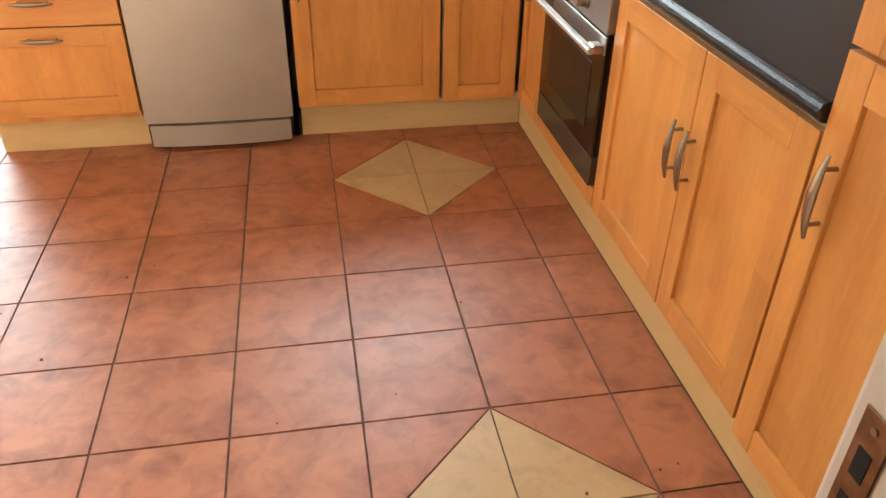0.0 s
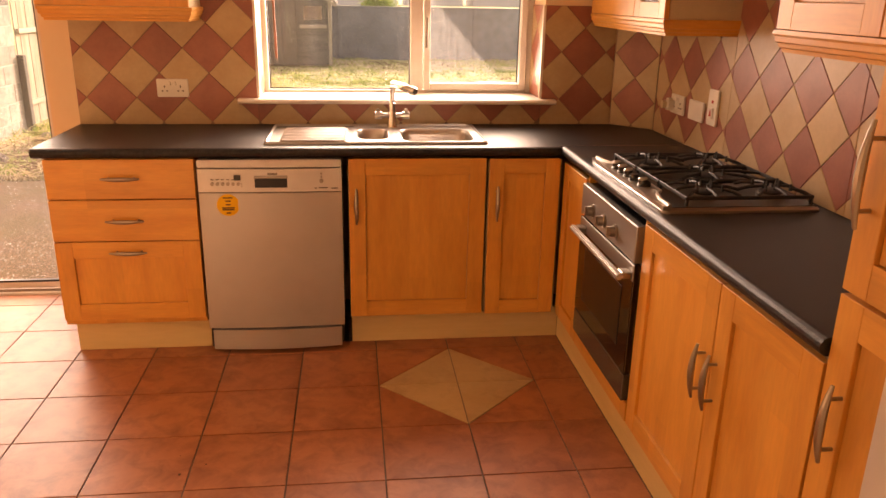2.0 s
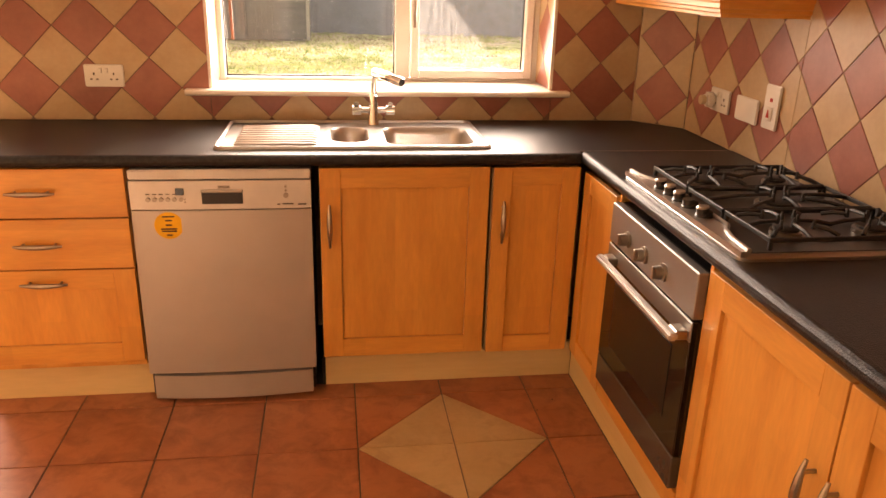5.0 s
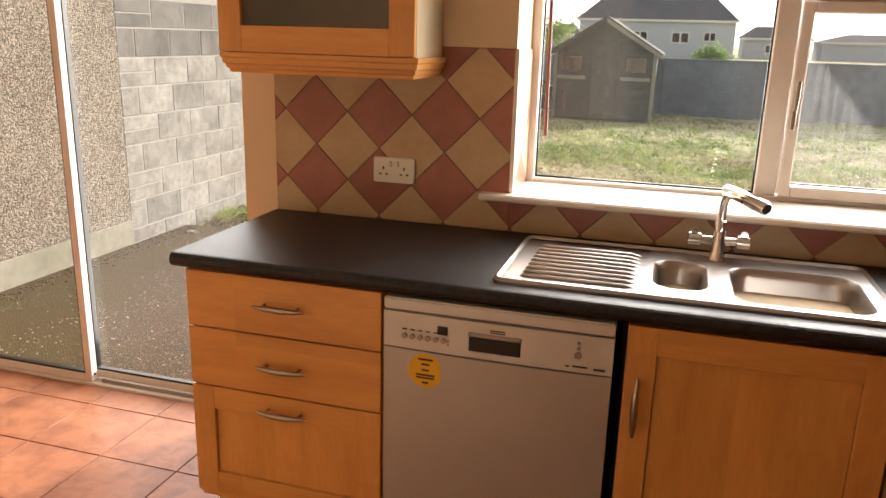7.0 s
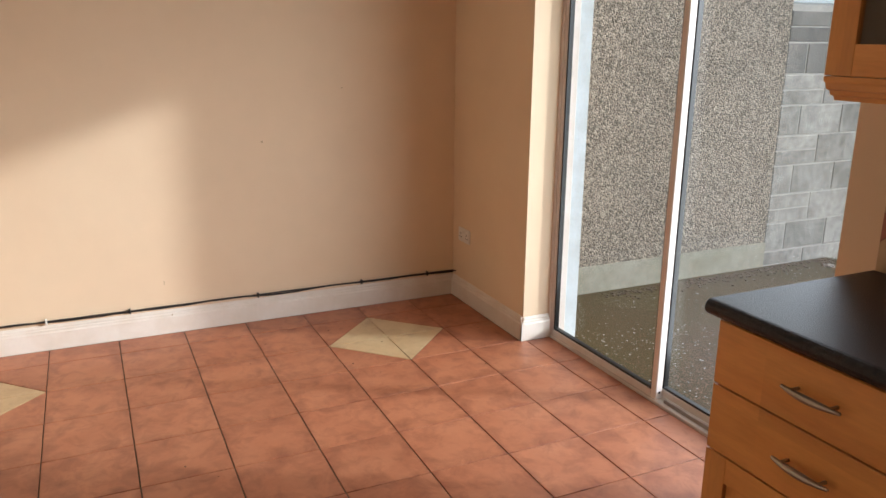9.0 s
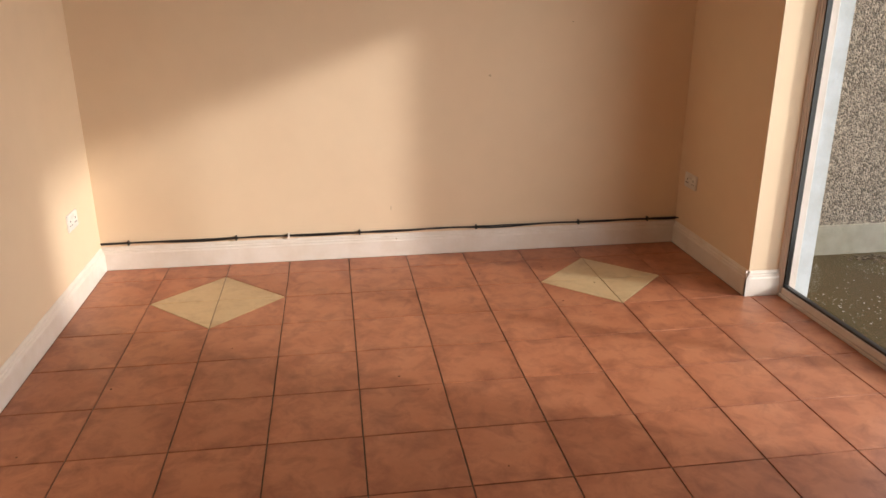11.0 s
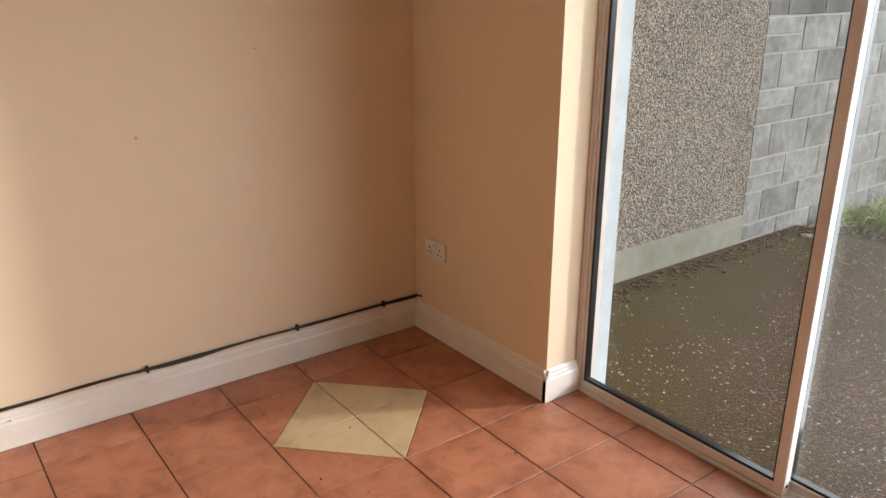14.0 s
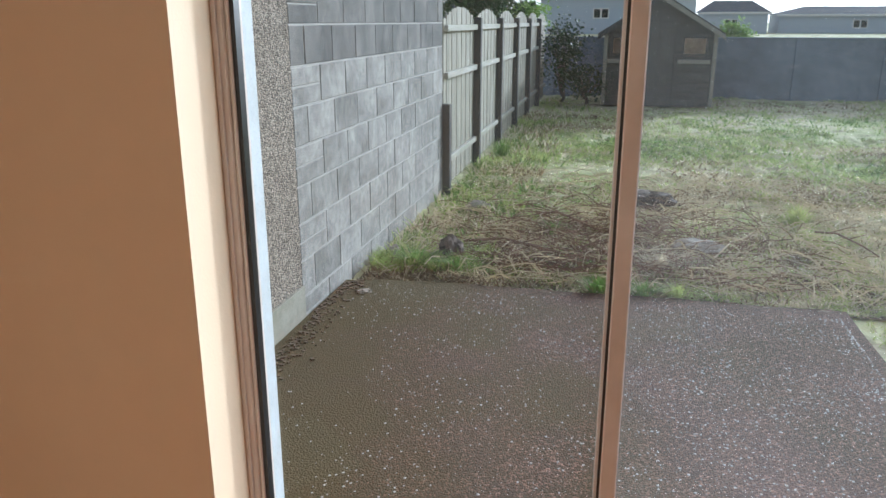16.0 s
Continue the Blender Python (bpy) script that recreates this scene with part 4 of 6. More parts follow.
for dx, dz, w in ((0, 0.032, 0.040), (0, 0.018, 0.022), (0, 0.002, 0.020), (0, -0.012, 0.052), (0, -0.020, 0.050), (0, -0.034, 0.018)):
    part("print", box(B(), -0.955 + dx - w / 2, -0.955 + dx + w / 2, 0.3445, 0.346, 0.698 + dz - 0.0025, 0.698 + dz + 0.0025), INK, sticker)

# ---- oven (faces west) ----
oven = thing("oven", (0.75, -0.29, 0.222), "built-in oven with dark glass door and steel controls", "oven")
OF = 0.488
part("cavity", box(B(), -0.010, 0.592, OF + 0.03, 1.02, 0.226, 0.862), BLACK, oven, turn=RIGHT)
cp = part("control_panel", box(B(), -0.016, 0.598, OF, OF + 0.03, 0.735, 0.862, 0.003), OVEN_STEEL, oven, "brushed steel control panel", turn=RIGHT)
for u in (0.135, 0.268, 0.402):
    k_ = part("knob", tube(B(), [(u, OF, 0.787), (u, OF - 0.006, 0.787), (u, OF - 0.008, 0.787), (u, OF - 0.028, 0.787)], [0.026, 0.026, 0.020, 0.018], 18), SATIN, cp,
              smooth=True, turn=RIGHT)
    part("grip", box(B(), u - 0.004, u + 0.004, OF - 0.034, OF - 0.024, 0.769, 0.805, 0.002), SATIN, k_, turn=RIGHT)
od = part("door", box(B(), -0.016, 0.598, OF + 0.002, OF + 0.028, 0.330, 0.728, 0.003), BLACK_GLASS, oven, "dark glass oven door", turn=RIGHT)
part("window", box(B(), 0.075, 0.507, OF, OF + 0.003, 0.400, 0.620), BLACK, od, turn=RIGHT)
part("lower_band", box(B(), -0.016, 0.598, OF + 0.002, OF + 0.028, 0.226, 0.326, 0.003), material("smoked_band", (0.10, 0.085, 0.07), 0.15, 0.3), od, turn=RIGHT)
part("top_rail", box(B(), -0.016, 0.598, OF, OF + 0.006, 0.672, 0.728, 0.002), OVEN_STEEL, od, turn=RIGHT)
hb = part("handle", box(B(), 0.018, 0.600, OF - 0.055, OF - 0.030, 0.678, 0.700, 0.006, 2), material("pale_oven_handle", (0.60, 0.58, 0.55), 0.35, 0.5), od,
          "pale metal bar handle", turn=RIGHT)
for u in (0.050, 0.565):
    part("bracket", box(B(), u - 0.025, u + 0.025, OF - 0.034, OF + 0.001, 0.676, 0.702, 0.004), SATIN, hb, turn=RIGHT)

# ---- gas hob ----
hob = thing("gas_hob", (0.78, -0.35, WT1), "steel gas hob with black cast iron pan supports", "hob")
HX0, HX1, HY0, HY1 = 0.514, 1.034, -0.725, 0.022
bm = B()
lp = []
for ins, z in ((0.0, WT1), (0.0, WT1 + 0.008), (0.010, WT1 + 0.016), (0.030, WT1 + 0.016), (0.045, WT1 + 0.010)):
    lp.append([(x, y, z) for x, y in rounded(HX0 + ins, HX1 - ins, HY0 + ins, HY1 - ins, 0.025)])
loft(bm, lp, True)
part("tray", bm, STEEL, hob, smooth=True)
HS = [(HX0 + 0.002, HY0 + 0.006), (HX0 + 0.022, HY0 + 0.006), (HX0 + 0.026, HY0 + 0.090), (HX0 + 0.040, HY0 + 0.150), (HX0 + 0.064, HY0 + 0.190), (HX0 + 0.066, HY1 - 0.170),
      (HX0 + 0.046, HY1 - 0.120), (HX0 + 0.028, HY1 - 0.070), (HX0 + 0.022, HY1 - 0.006), (HX0 + 0.002, HY1 - 0.006)]
HOB_PALE = material("pale_hob_steel", (0.50, 0.47, 0.43), 0.32, 0.85, vary=0.05, scale=(1, 1, 1), coarse=4)
fs = part("control_strip", prism(B(), HS, "z", WT1 + 0.010, WT1 + 0.024), HOB_PALE, hob, "pale steel control strip, wider in the middle")
part("strip_rim", tube(B(), [(x, y, WT1 + 0.025) for x, y in HS[1:-1]], 0.0065, 8), HOB_PALE, fs, smooth=True)
for k, y in enumerate((-0.185, -0.250, -0.312, -0.372, -0.455)):
    kx = HX0 + 0.038
    kb = part("knob", tube(B(), [(kx, y, WT1 + 0.022), (kx, y, WT1 + 0.034), (kx - 0.004, y, WT1 + 0.036), (kx - 0.005, y, WT1 + 0.046)], [0.024, 0.023, 0.017, 0.016], 16), BLACK, fs,
              smooth=True)
    if k != 3:
        part("knob_cap", tube(B(), [(kx - 0.005, y, WT1 + 0.046), (kx - 0.006, y, WT1 + 0.050), (kx - 0.006, y, WT1 + 0.052)], [0.016, 0.016, 0.012], 16), HOB_PALE, kb, smooth=True)
part("spill_plate", box(B(), HX0 + 0.034, HX1 - 0.012, HY0 + 0.014, HY1 - 0.014, WT1 + 0.010, WT1 + 0.0175, 0.002), material("dark_hob_plate", (0.035, 0.028, 0.022), 0.35, 0.3), hob,
     "dark enamelled spill plate")
for cx, cy, r in ((0.70, -0.14, 0.045), (0.93, -0.14, 0.038), (0.81, -0.365, 0.060), (0.70, -0.59, 0.038), (0.93, -0.59, 0.045)):
    bz = WT1 + 0.017
    bu = part("burner", tube(B(), [(cx, cy, bz), (cx, cy, bz + 0.012), (cx, cy, bz + 0.014)], [r, r, r * 0.8], 20), SATIN, hob, smooth=True)
    part("burner_cap", tube(B(), [(cx, cy, bz + 0.014), (cx, cy, bz + 0.020), (cx, cy, bz + 0.024)], [r * 0.82, r * 0.82, r * 0.6], 20), IRON, bu, smooth=True)


def grate(y0, y1, rings):
    """A pan support: a thin frame on feet, with fingers round each burner of rings (x, y, reach)."""
    bm = B()
    x0, x1, z = HX0 + 0.080, HX1 - 0.018, WT1 + 0.050
    for a in ((x0, x1, y0, y0 + 0.007), (x0, x1, y1 - 0.007, y1), (x0, x0 + 0.007, y0, y1), (x1 - 0.007, x1, y0, y1)):
        box(bm, *a, z - 0.014, z - 0.002, 0.002)
    for cx, cy, reach in rings:
        for k in range(8):
            a = math.pi * k / 4
            d = Vector((math.cos(a), math.sin(a), 0))
            q = Vector((min(max(cx + d.x * reach, x0), x1), min(max(cy + d.y * reach, y0), y1), z - 0.008))
            p = Vector((cx, cy, z + 0.004)) + d * (0.026 if k % 2 == 0 else 0.060)
            tube(bm, [p, p.lerp(q, 0.55) + Vector((0, 0, 0.004)), q], [0.0042, 0.0055, 0.0055], 6)
            tube(bm, [p + Vector((0, 0, -0.008)), p + Vector((0, 0, 0.014))], [0.006, 0.0035], 6)
    for x in (x0 + 0.006, x1 - 0.006):
        for y in (y0 + 0.006, y1 - 0.006):
            tube(bm, [(x, y, WT1 + 0.014), (x, y, z - 0.004)], 0.006, 6)
    return bm


for y0, y1, rings in ((-0.255, -0.015, ((0.70, -0.14, 0.125), (0.93, -0.14, 0.125))), (-0.470, -0.262, ((0.81, -0.365, 0.21),)),
                      (-0.700, -0.477, ((0.70, -0.59, 0.12), (0.93, -0.59, 0.12)))):
    part("pan_support", grate(y0, y1, rings), IRON, hob)

# ---- wall units ----


def moulding(bm, pts, prof):
    """A profile swept along the open polyline pts; prof gives (outward, up) pairs, outward to the right of the way."""
    rings = []
    for i, p in enumerate(pts):
        a = Vector(pts[max(i - 1, 0)]) if i else None
        d0 = (Vector(p) - a).normalized() if a is not None else None
        d1 = (Vector(pts[i + 1]) - Vector(p)).normalized() if i + 1 < len(pts) else None
        n0 = Vector((d0.y, -d0.x, 0)) if d0 else None
        n1 = Vector((d1.y, -d1.x, 0)) if d1 else None
        if n0 and n1:
            n = (n0 + n1).normalized()
            n /= max(0.4, n.dot(n0))
        else:
            n = n0 or n1
        rings.append([bm.verts.new(Vector(p) + n * o + Vector((0, 0, u))) for o, u in prof])
    for r0, r1 in zip(rings, rings[1:]):
        for k in range(len(prof)):
            j = (k + 1) % len(prof)
            bm.faces.new((r0[k], r0[j], r1[j], r1[k]))
    bm.faces.new(rings[0]), bm.faces.new(rings[-1][::-1])
    return bm


LIGHT_RAIL = [(0, 0.0), (0.004, 0.0), (0.006, 0.010), (0.012, 0.014), (0.014, 0.024), (0.020, 0.028), (0.022, 0.042), (0.026, 0.048), (0.026, 0.060), (0, 0.060)]
ZW0, ZW1 = 1.490, 2.20
wall_unit = thing("wall_cabinet", (-1.44, 0.85, ZW0), "maple wall cabinet with a smoked glass door and shelves", "wall cabinet", "wall cabinets")
WX = (-1.757, -1.122)
part("side", box(B(), WX[0], WX[0] + 0.016, 0.722, YN - 0.002, ZW0, ZW1), CARCASS, wall_unit)
part("side", box(B(), WX[1] - 0.016, WX[1], 0.722, YN - 0.002, ZW0, ZW1), CARCASS, wall_unit, "cream side panel")
part("bottom", box(B(), WX[0] + 0.016, WX[1] - 0.016, 0.722, YN - 0.002, ZW0, ZW0 + 0.016), CARCASS, wall_unit)
part("top", box(B(), WX[0] + 0.016, WX[1] - 0.016, 0.722, YN - 0.002, ZW1 - 0.016, ZW1), CARCASS, wall_unit)
part("back", box(B(), WX[0] + 0.016, WX[1] - 0.016, YN - 0.010, YN - 0.002, ZW0 + 0.016, ZW1 - 0.016), CARCASS, wall_unit)
for z in (1.765, 1.965):
    part("shelf", box(B(), WX[0] + 0.016, WX[1] - 0.016, 0.74, YN - 0.010, z, z + 0.016), CARCASS, wall_unit)
shaker_door(WX[0], WX[1], ZW0 + 0.002, ZW1, 0.70, wall_unit, 0.078, None, (-1.162, 1.735), 0.16, "door", True, CAB_GLASS)
bm = moulding(B(), [(WX[0] + 0.03, YN - 0.004, 1.430), (WX[0] + 0.03, 0.722, 1.430), (WX[1] - 0.012, 0.722, 1.430), (WX[1] - 0.012, YN - 0.004, 1.430)][::-1],
              [(-o, u) for o, u in LIGHT_RAIL])
part("light_rail", bm, MAPLE_H, wall_unit, "moulded maple light rail")

XU = 0.760                                            # fronts of the east wall units
corner_wall = thing("wall_cabinet", (0.92, 0.5, ZW0), "maple corner wall cabinet with a lattice glass door", "wall cabinet", "wall cabinets")
carcass(-0.970, -0.378, XU + 0.022, XE - 0.002, ZW0, ZW1, corner_wall, RIGHT)
corner_wall.children[0].name = "body"
part("body", box(B(), -0.372, -0.040, XU + 0.14, XE - 0.002, ZW0, ZW1), CARCASS, corner_wall, turn=RIGHT)
part("end_panel", box(B(), -0.056, -0.040, XU + 0.022, XU + 0.14, ZW0, ZW1), CARCASS, corner_wall, turn=RIGHT)
shaker_door(-0.970, -0.378, ZW0 + 0.002, ZW1, XU, corner_wall, 0.072, RIGHT, (-0.430, 1.72))
ld = part("lattice_door", box(B(), -0.315, -0.097, XU + 0.008, XU + 0.012, ZW0 + 0.06, ZW1 - 0.06), CAB_GLASS, corner_wall, turn=RIGHT)
ld.visible_shadow = False
for a, b in ((-0.372, -0.312), (-0.100, -0.040)):
    part("stile", box(B(), a, b, XU, XU + 0.02, ZW0 + 0.002, ZW1, 0.0015), MAPLE, ld, turn=RIGHT)
for a, b in ((ZW0 + 0.002, ZW0 + 0.062), (ZW1 - 0.13, ZW1)):
    part("rail", box(B(), -0.312, -0.100, XU, XU + 0.02, a, b, 0.0015), MAPLE_H, ld, turn=RIGHT)
for k in range(4):
    z0 = ZW0 + 0.062 + 0.13 * k
    for s in (0, 1):
        a, b = ((-0.312, z0), (-0.100, z0 + 0.13)) if s else ((-0.312, z0 + 0.13), (-0.100, z0))
        part("lattice_bar", tube(B(), [(a[0], XU + 0.006, a[1]), ((a[0] + b[0]) / 2, XU + 0.003, (a[1] + b[1]) / 2), (b[0], XU + 0.006, b[1])], 0.005, 6), MAPLE, ld, turn=RIGHT)
bm = moulding(B(), [(XU + 0.022, 0.970, 1.430), (XU + 0.022, 0.056, 1.430), (XE - 0.003, 0.056, 1.430)], LIGHT_RAIL)
part("light_rail", bm, MAPLE_H, corner_wall, "moulded maple light rail")

east_wall = thing("wall_cabinet", (0.92, -1.2, ZW0), "maple wall cabinet with two shaker doors beside the hood", "wall cabinet", "wall cabinets")
carcass(0.782, 1.612, XU + 0.022, XE - 0.002, ZW0, ZW1, east_wall, RIGHT, MAPLE)
shaker_door(0.780, 1.224, ZW0 + 0.002, ZW1, XU, east_wall, 0.072, RIGHT, (1.190, 1.72), 0.17)
shaker_door(1.228, 1.612, ZW0 + 0.002, ZW1, XU, east_wall, 0.072, RIGHT, (1.262, 1.72), 0.17)
bm = moulding(B(), [(XE - 0.003, -0.800, 1.430), (XU + 0.022, -0.800, 1.430), (XU + 0.022, -1.612, 1.430)], LIGHT_RAIL)
part("light_rail", bm, MAPLE_H, east_wall, "moulded maple light rail")

# ---- cooker hood ----
hood = thing("cooker_hood", (0.85, -0.36, 1.69), "maple canopy cooker hood with mouldings and a carved panel", "cooker hood")
HP = [(1.070, 0.030), (0.760, 0.030), (0.620, -0.105), (0.620, -0.620), (0.760, -0.765), (1.070, -0.765)]
part("skirt", prism(B(), HP, "z", 1.700, 1.880), MAPLE_H, hood)
HM = [(0, 0), (0.030, 0), (0.030, 0.010), (0.022, 0.016), (0.022, 0.024), (0.012, 0.034), (0.004, 0.038), (0, 0.038)]
part("lower_moulding", moulding(B(), [(x, y, 1.688) for x, y in HP], HM), MAPLE_H, hood)
HM2 = [(0, 0), (0.006, 0), (0.010, 0.012), (0.022, 0.022), (0.024, 0.034), (0.034, 0.040), (0.034, 0.050), (0, 0.050)]
part("upper_moulding", moulding(B(), [(x, y, 1.850) for x, y in HP], HM2), MAPLE_H, hood)
bm = B()
top_ = [(1.070, -0.130), (0.900, -0.130), (0.840, -0.190), (0.840, -0.540), (0.900, -0.600), (1.070, -0.600)]
low_ = [(1.070, 0.020), (0.770, 0.020), (0.635, -0.112), (0.635, -0.612), (0.770, -0.752), (1.070, -0.752)]
loft(bm, [[(x, y, 1.895) for x, y in low_], [(x, y, ZC) for x, y in top_]])
part("canopy", bm, MAPLE, hood, "tapered boarded canopy")
# grooves between boards are thin rods, their shade put into the colour
for k in range(1, 8):
    f = k / 8
    a, b = Vector((0.635, -0.112 - 0.50 * f, 1.897)), Vector((0.840, -0.190 - 0.35 * f, ZC - 0.003))
    part("groove", tube(B(), [a, b], 0.0013, 4), material("groove_shade", (0.30, 0.13, 0.04), 0.6) if k == 1 else bpy.data.materials["groove_shade"], hood)
carv = part("carved_panel", box(B(), 0.6175, 0.6205, -0.590, -0.135, 1.742, 1.846, 0.002), MAPLE, hood, "carved ornament panel")
cy, cz = -0.3625, 1.794
for s in (1, 0.7):
    part("carving", tube(B(), [(0.6165, cy + s * 0.055 * math.cos(a), cz + s * 0.042 * math.sin(a)) for a in [2 * math.pi * k / 20 for k in range(21)]], 0.0045, 6), MAPLE, carv)
for e in (-1, 1):
    for dz in (-1, 1):
        part("carving", tube(B(), [(0.6165, cy + e * 0.060, cz - dz * 0.038), (0.616, cy + e * 0.085, cz), (0.6165, cy + e * 0.110, cz + dz * 0.038)], 0.004, 6), MAPLE, carv)
        part("carving", tube(B(), [(0.6165, cy + e * 0.060, cz + dz * 0.004), (0.616, cy + e * 0.085, cz + dz * 0.020), (0.6165, cy + e * 0.110, cz + dz * 0.004)], 0.004, 6), MAPLE, carv)
    part("carving", tube(B(), [(0.6165, cy + e * 0.112, cz - 0.042), (0.6165, cy + e * 0.112, cz + 0.042)], 0.004, 6), MAPLE, carv)
part("filter", box(B(), 0.70, 1.05, -0.70, -0.03, 1.692, 1.699), STEEL, hood)

# ---- window pelmet and pull cord ----
pelmet = thing("window_pelmet", (-0.2, 0.72, 2.08), "maple pelmet board with a scalloped lower edge", "pelmet")
pts = [(WX[1] + 0.002, ZW1), (WX[1] + 0.002, 2.075)]
for k in range(49):
    f = k / 48
    pts.append((WX[1] + 0.03 + (XU - 0.06 - WX[1] - 0.03) * f, 2.080 + 0.012 * abs(math.sin(f * math.pi * 5)) ** 0.6))
pts += [(XU + 0.02, 2.075), (XU + 0.02, ZW1)]
part("board", prism(B(), pts, "y", 0.704, 0.720), MAPLE_H, pelmet)
cord = thing("pull_cord", (-0.395, 0.62, ZC), "thin pale pull cord with a small bell end", "pull cord")
part("string", tube(B(), [(-0.395, 0.62, ZC), (-0.395, 0.62, 2.10)], 0.0022, 6), WHITE_PL, cord)
part("bell", tube(B(), [(-0.395, 0.62, 2.10), (-0.395, 0.62, 2.085), (-0.395, 0.62, 2.045)], [0.003, 0.006, 0.009], 10), WHITE_PL, cord, smooth=True)
part("ceiling_rose", tube(B(), [(-0.395, 0.62, ZC), (-0.395, 0.62, ZC - 0.02)], 0.04, 16), WHITE_PL, cord)

# ---- sockets and switches ----


def wall_plate(name, at, w, h, turn_deg, label, category, kind="socket"):
    """A wall plate made facing -y about its centre, then turned and placed."""
    m = pose(*at, 0, 0, turn_deg)
    e = thing(name, at, label, category)
    bm = box(B(), -w / 2, w / 2, -0.009, 0.0, -h / 2, h / 2, 0.003, 2)
    plate = part("plate", bm, WHITE_PL, e, turn=m)
    if kind == "socket":
        for s in (-1, 1):
            cx = s * w * 0.25
            bm = B()
            box(bm, cx - 0.0025, cx + 0.0025, -0.0105, -0.008, 0.002, 0.012)
            box(bm, cx - 0.015, cx - 0.007, -0.0105, -0.008, -0.016, -0.011)
            box(bm, cx + 0.007, cx + 0.015, -0.0105, -0.008, -0.016, -0.011)
            part("pin_slots", bm, INK, plate, turn=m)
            part("rocker", box(B(), s * 0.012 - 0.006, s * 0.012 + 0.006, -0.014, -0.008, 0.012, 0.030, 0.002), WHITE_PL, plate, turn=m)
    elif kind == "cooker":
        part("rocker", box(B(), -0.017, 0.017, -0.015, -0.008, -0.045, 0.000, 0.003), WHITE_PL, plate, turn=m)
        bm = prism(B(), [(-0.008, -0.034), (0.008, -0.034), (0.0, -0.008)], "y", -0.0175, -0.014)
        part("red_mark", bm, RED_PL, plate, "red mark", turn=m)
        part("red_mark", box(B(), -0.007, 0.007, -0.011, -0.008, 0.018, 0.030), RED_PL, plate, "red neon lamp", turn=m)
    return e


wall_plate("double_socket", (-1.278, YN - 0.010, 1.115), 0.147, 0.086, 0, "white plastic double socket on the tiled wall", "socket")
wall_plate("double_socket", (-4.378, YN, 0.415), 0.147, 0.086, 0, "white plastic double socket low on the painted wall", "socket")
wall_plate("double_socket", (-4.150, YS, 0.405), 0.147, 0.086, 180, "white plastic double socket above the skirting", "socket")
s3 = wall_plate("double_socket", (XE - 0.010, 0.515, 1.105), 0.147, 0.086, -90, "white double socket with an adaptor plugged in", "socket")
plug = thing("plug", (XE - 0.019, 0.553, 1.105), "white plastic plug-in adaptor in the socket", "plug")
part("plug_body", box(B(), XE - 0.060, XE - 0.019, 0.530, 0.576, 1.075, 1.130, 0.010, 3), WHITE_PL, plug, smooth=True)
part("dial", tube(B(), [(XE - 0.075, 0.553, 1.102), (XE - 0.058, 0.553, 1.102)], 0.018, 14), CARCASS, plug, smooth=True)
wall_plate("double_socket", (XE - 0.010, 0.315, 1.105), 0.147, 0.086, -90, "white plastic double socket beside the cooker switch", "socket", "blank")
wall_plate("cooker_switch", (XE - 0.010, 0.160, 1.140), 0.088, 0.147, -90, "white upright cooker switch with red marks", "switch", "cooker")

# ---- cables along the end wall ----
cable = thing("cable_run", (XW + 0.01, -0.7, 0.15), "two black cables clipped along the top of the skirting", "cable")
for k in range(2):
    rnd = random.Random(5 + k)
    pts = []
    for i in range(56):
        y = YS + 0.003 + (YN - 0.006 - YS) * i / 55
        z = 0.1485 + 0.006 * k + 0.007 * (1 - k) * math.sin(i * 0.55) * math.sin(i * 0.13) + rnd.uniform(-0.001, 0.001)
        pts.append((XW + 0.006 + 0.007 * k, y, max(z, 0.139)))
    part("cable", tube(B(), pts, 0.0045, 6), CABLE, cable, smooth=True)
part("tail", tube(B(), [(XW + 0.008, YN - 0.02, 0.152), (XW + 0.03, YN - 0.014, 0.158), (XW + 0.06, YN - 0.01, 0.164)], 0.004, 6), CABLE, cable)
for y, m in ((-2.2, CABLE), (-1.62, CABLE), (-1.33, WHITE_PL), (-0.93, CABLE), (-0.25, CABLE), (0.37, CABLE), (0.80, CABLE)):
    part("clip", box(B(), XW, XW + 0.020, y - 0.005, y + 0.005, 0.139, 0.166, 0.002), m, cable)

# ---- small marks and crumbs ----
for y, z, w, h in ((-0.745, 0.285, 0.004, 0.022), (-0.18, 1.02, 0.012, 0.010), (-0.72, 0.105, 0.006, 0.006), (0.28, 1.30, 0.010, 0.004)):
    part("scuff", box(B(), XW, XW + (0.0012 if z > 0.14 else 0.0195), y - w / 2, y + w / 2, z - h / 2, z + h / 2), MARK, wall_west)
rc = random.Random(31)
bm = B()
for k in range(46):
    x, y = (rc.uniform(-4.4, 0.45), rc.uniform(-2.2, 0.9)) if k > 6 else ((-1.05, 0.34, 0.36, 0.16, -0.55, -1.0, -1.2)[k], (-0.46, 0.18, -1.6, -1.64, -1.3, 0.08, -0.95)[k])
    if x > -1.7 and y > 0.4:
        continue
    r = rc.uniform(0.002, 0.0055)
    a = rc.uniform(0, 6.28)
    prism(bm, [(x + r * math.cos(a + q) * rc.uniform(0.5, 1.3), y + r * math.sin(a + q)) for q in (0, 1.5, 2.8, 4.4)], "z", 0.0002, 0.0025)
tagged(part("crumbs", bm, EARTH), "specks of dirt and crumbs on the floor", "crumbs", kind="stuff")

# ---- outside: ground and patio ----


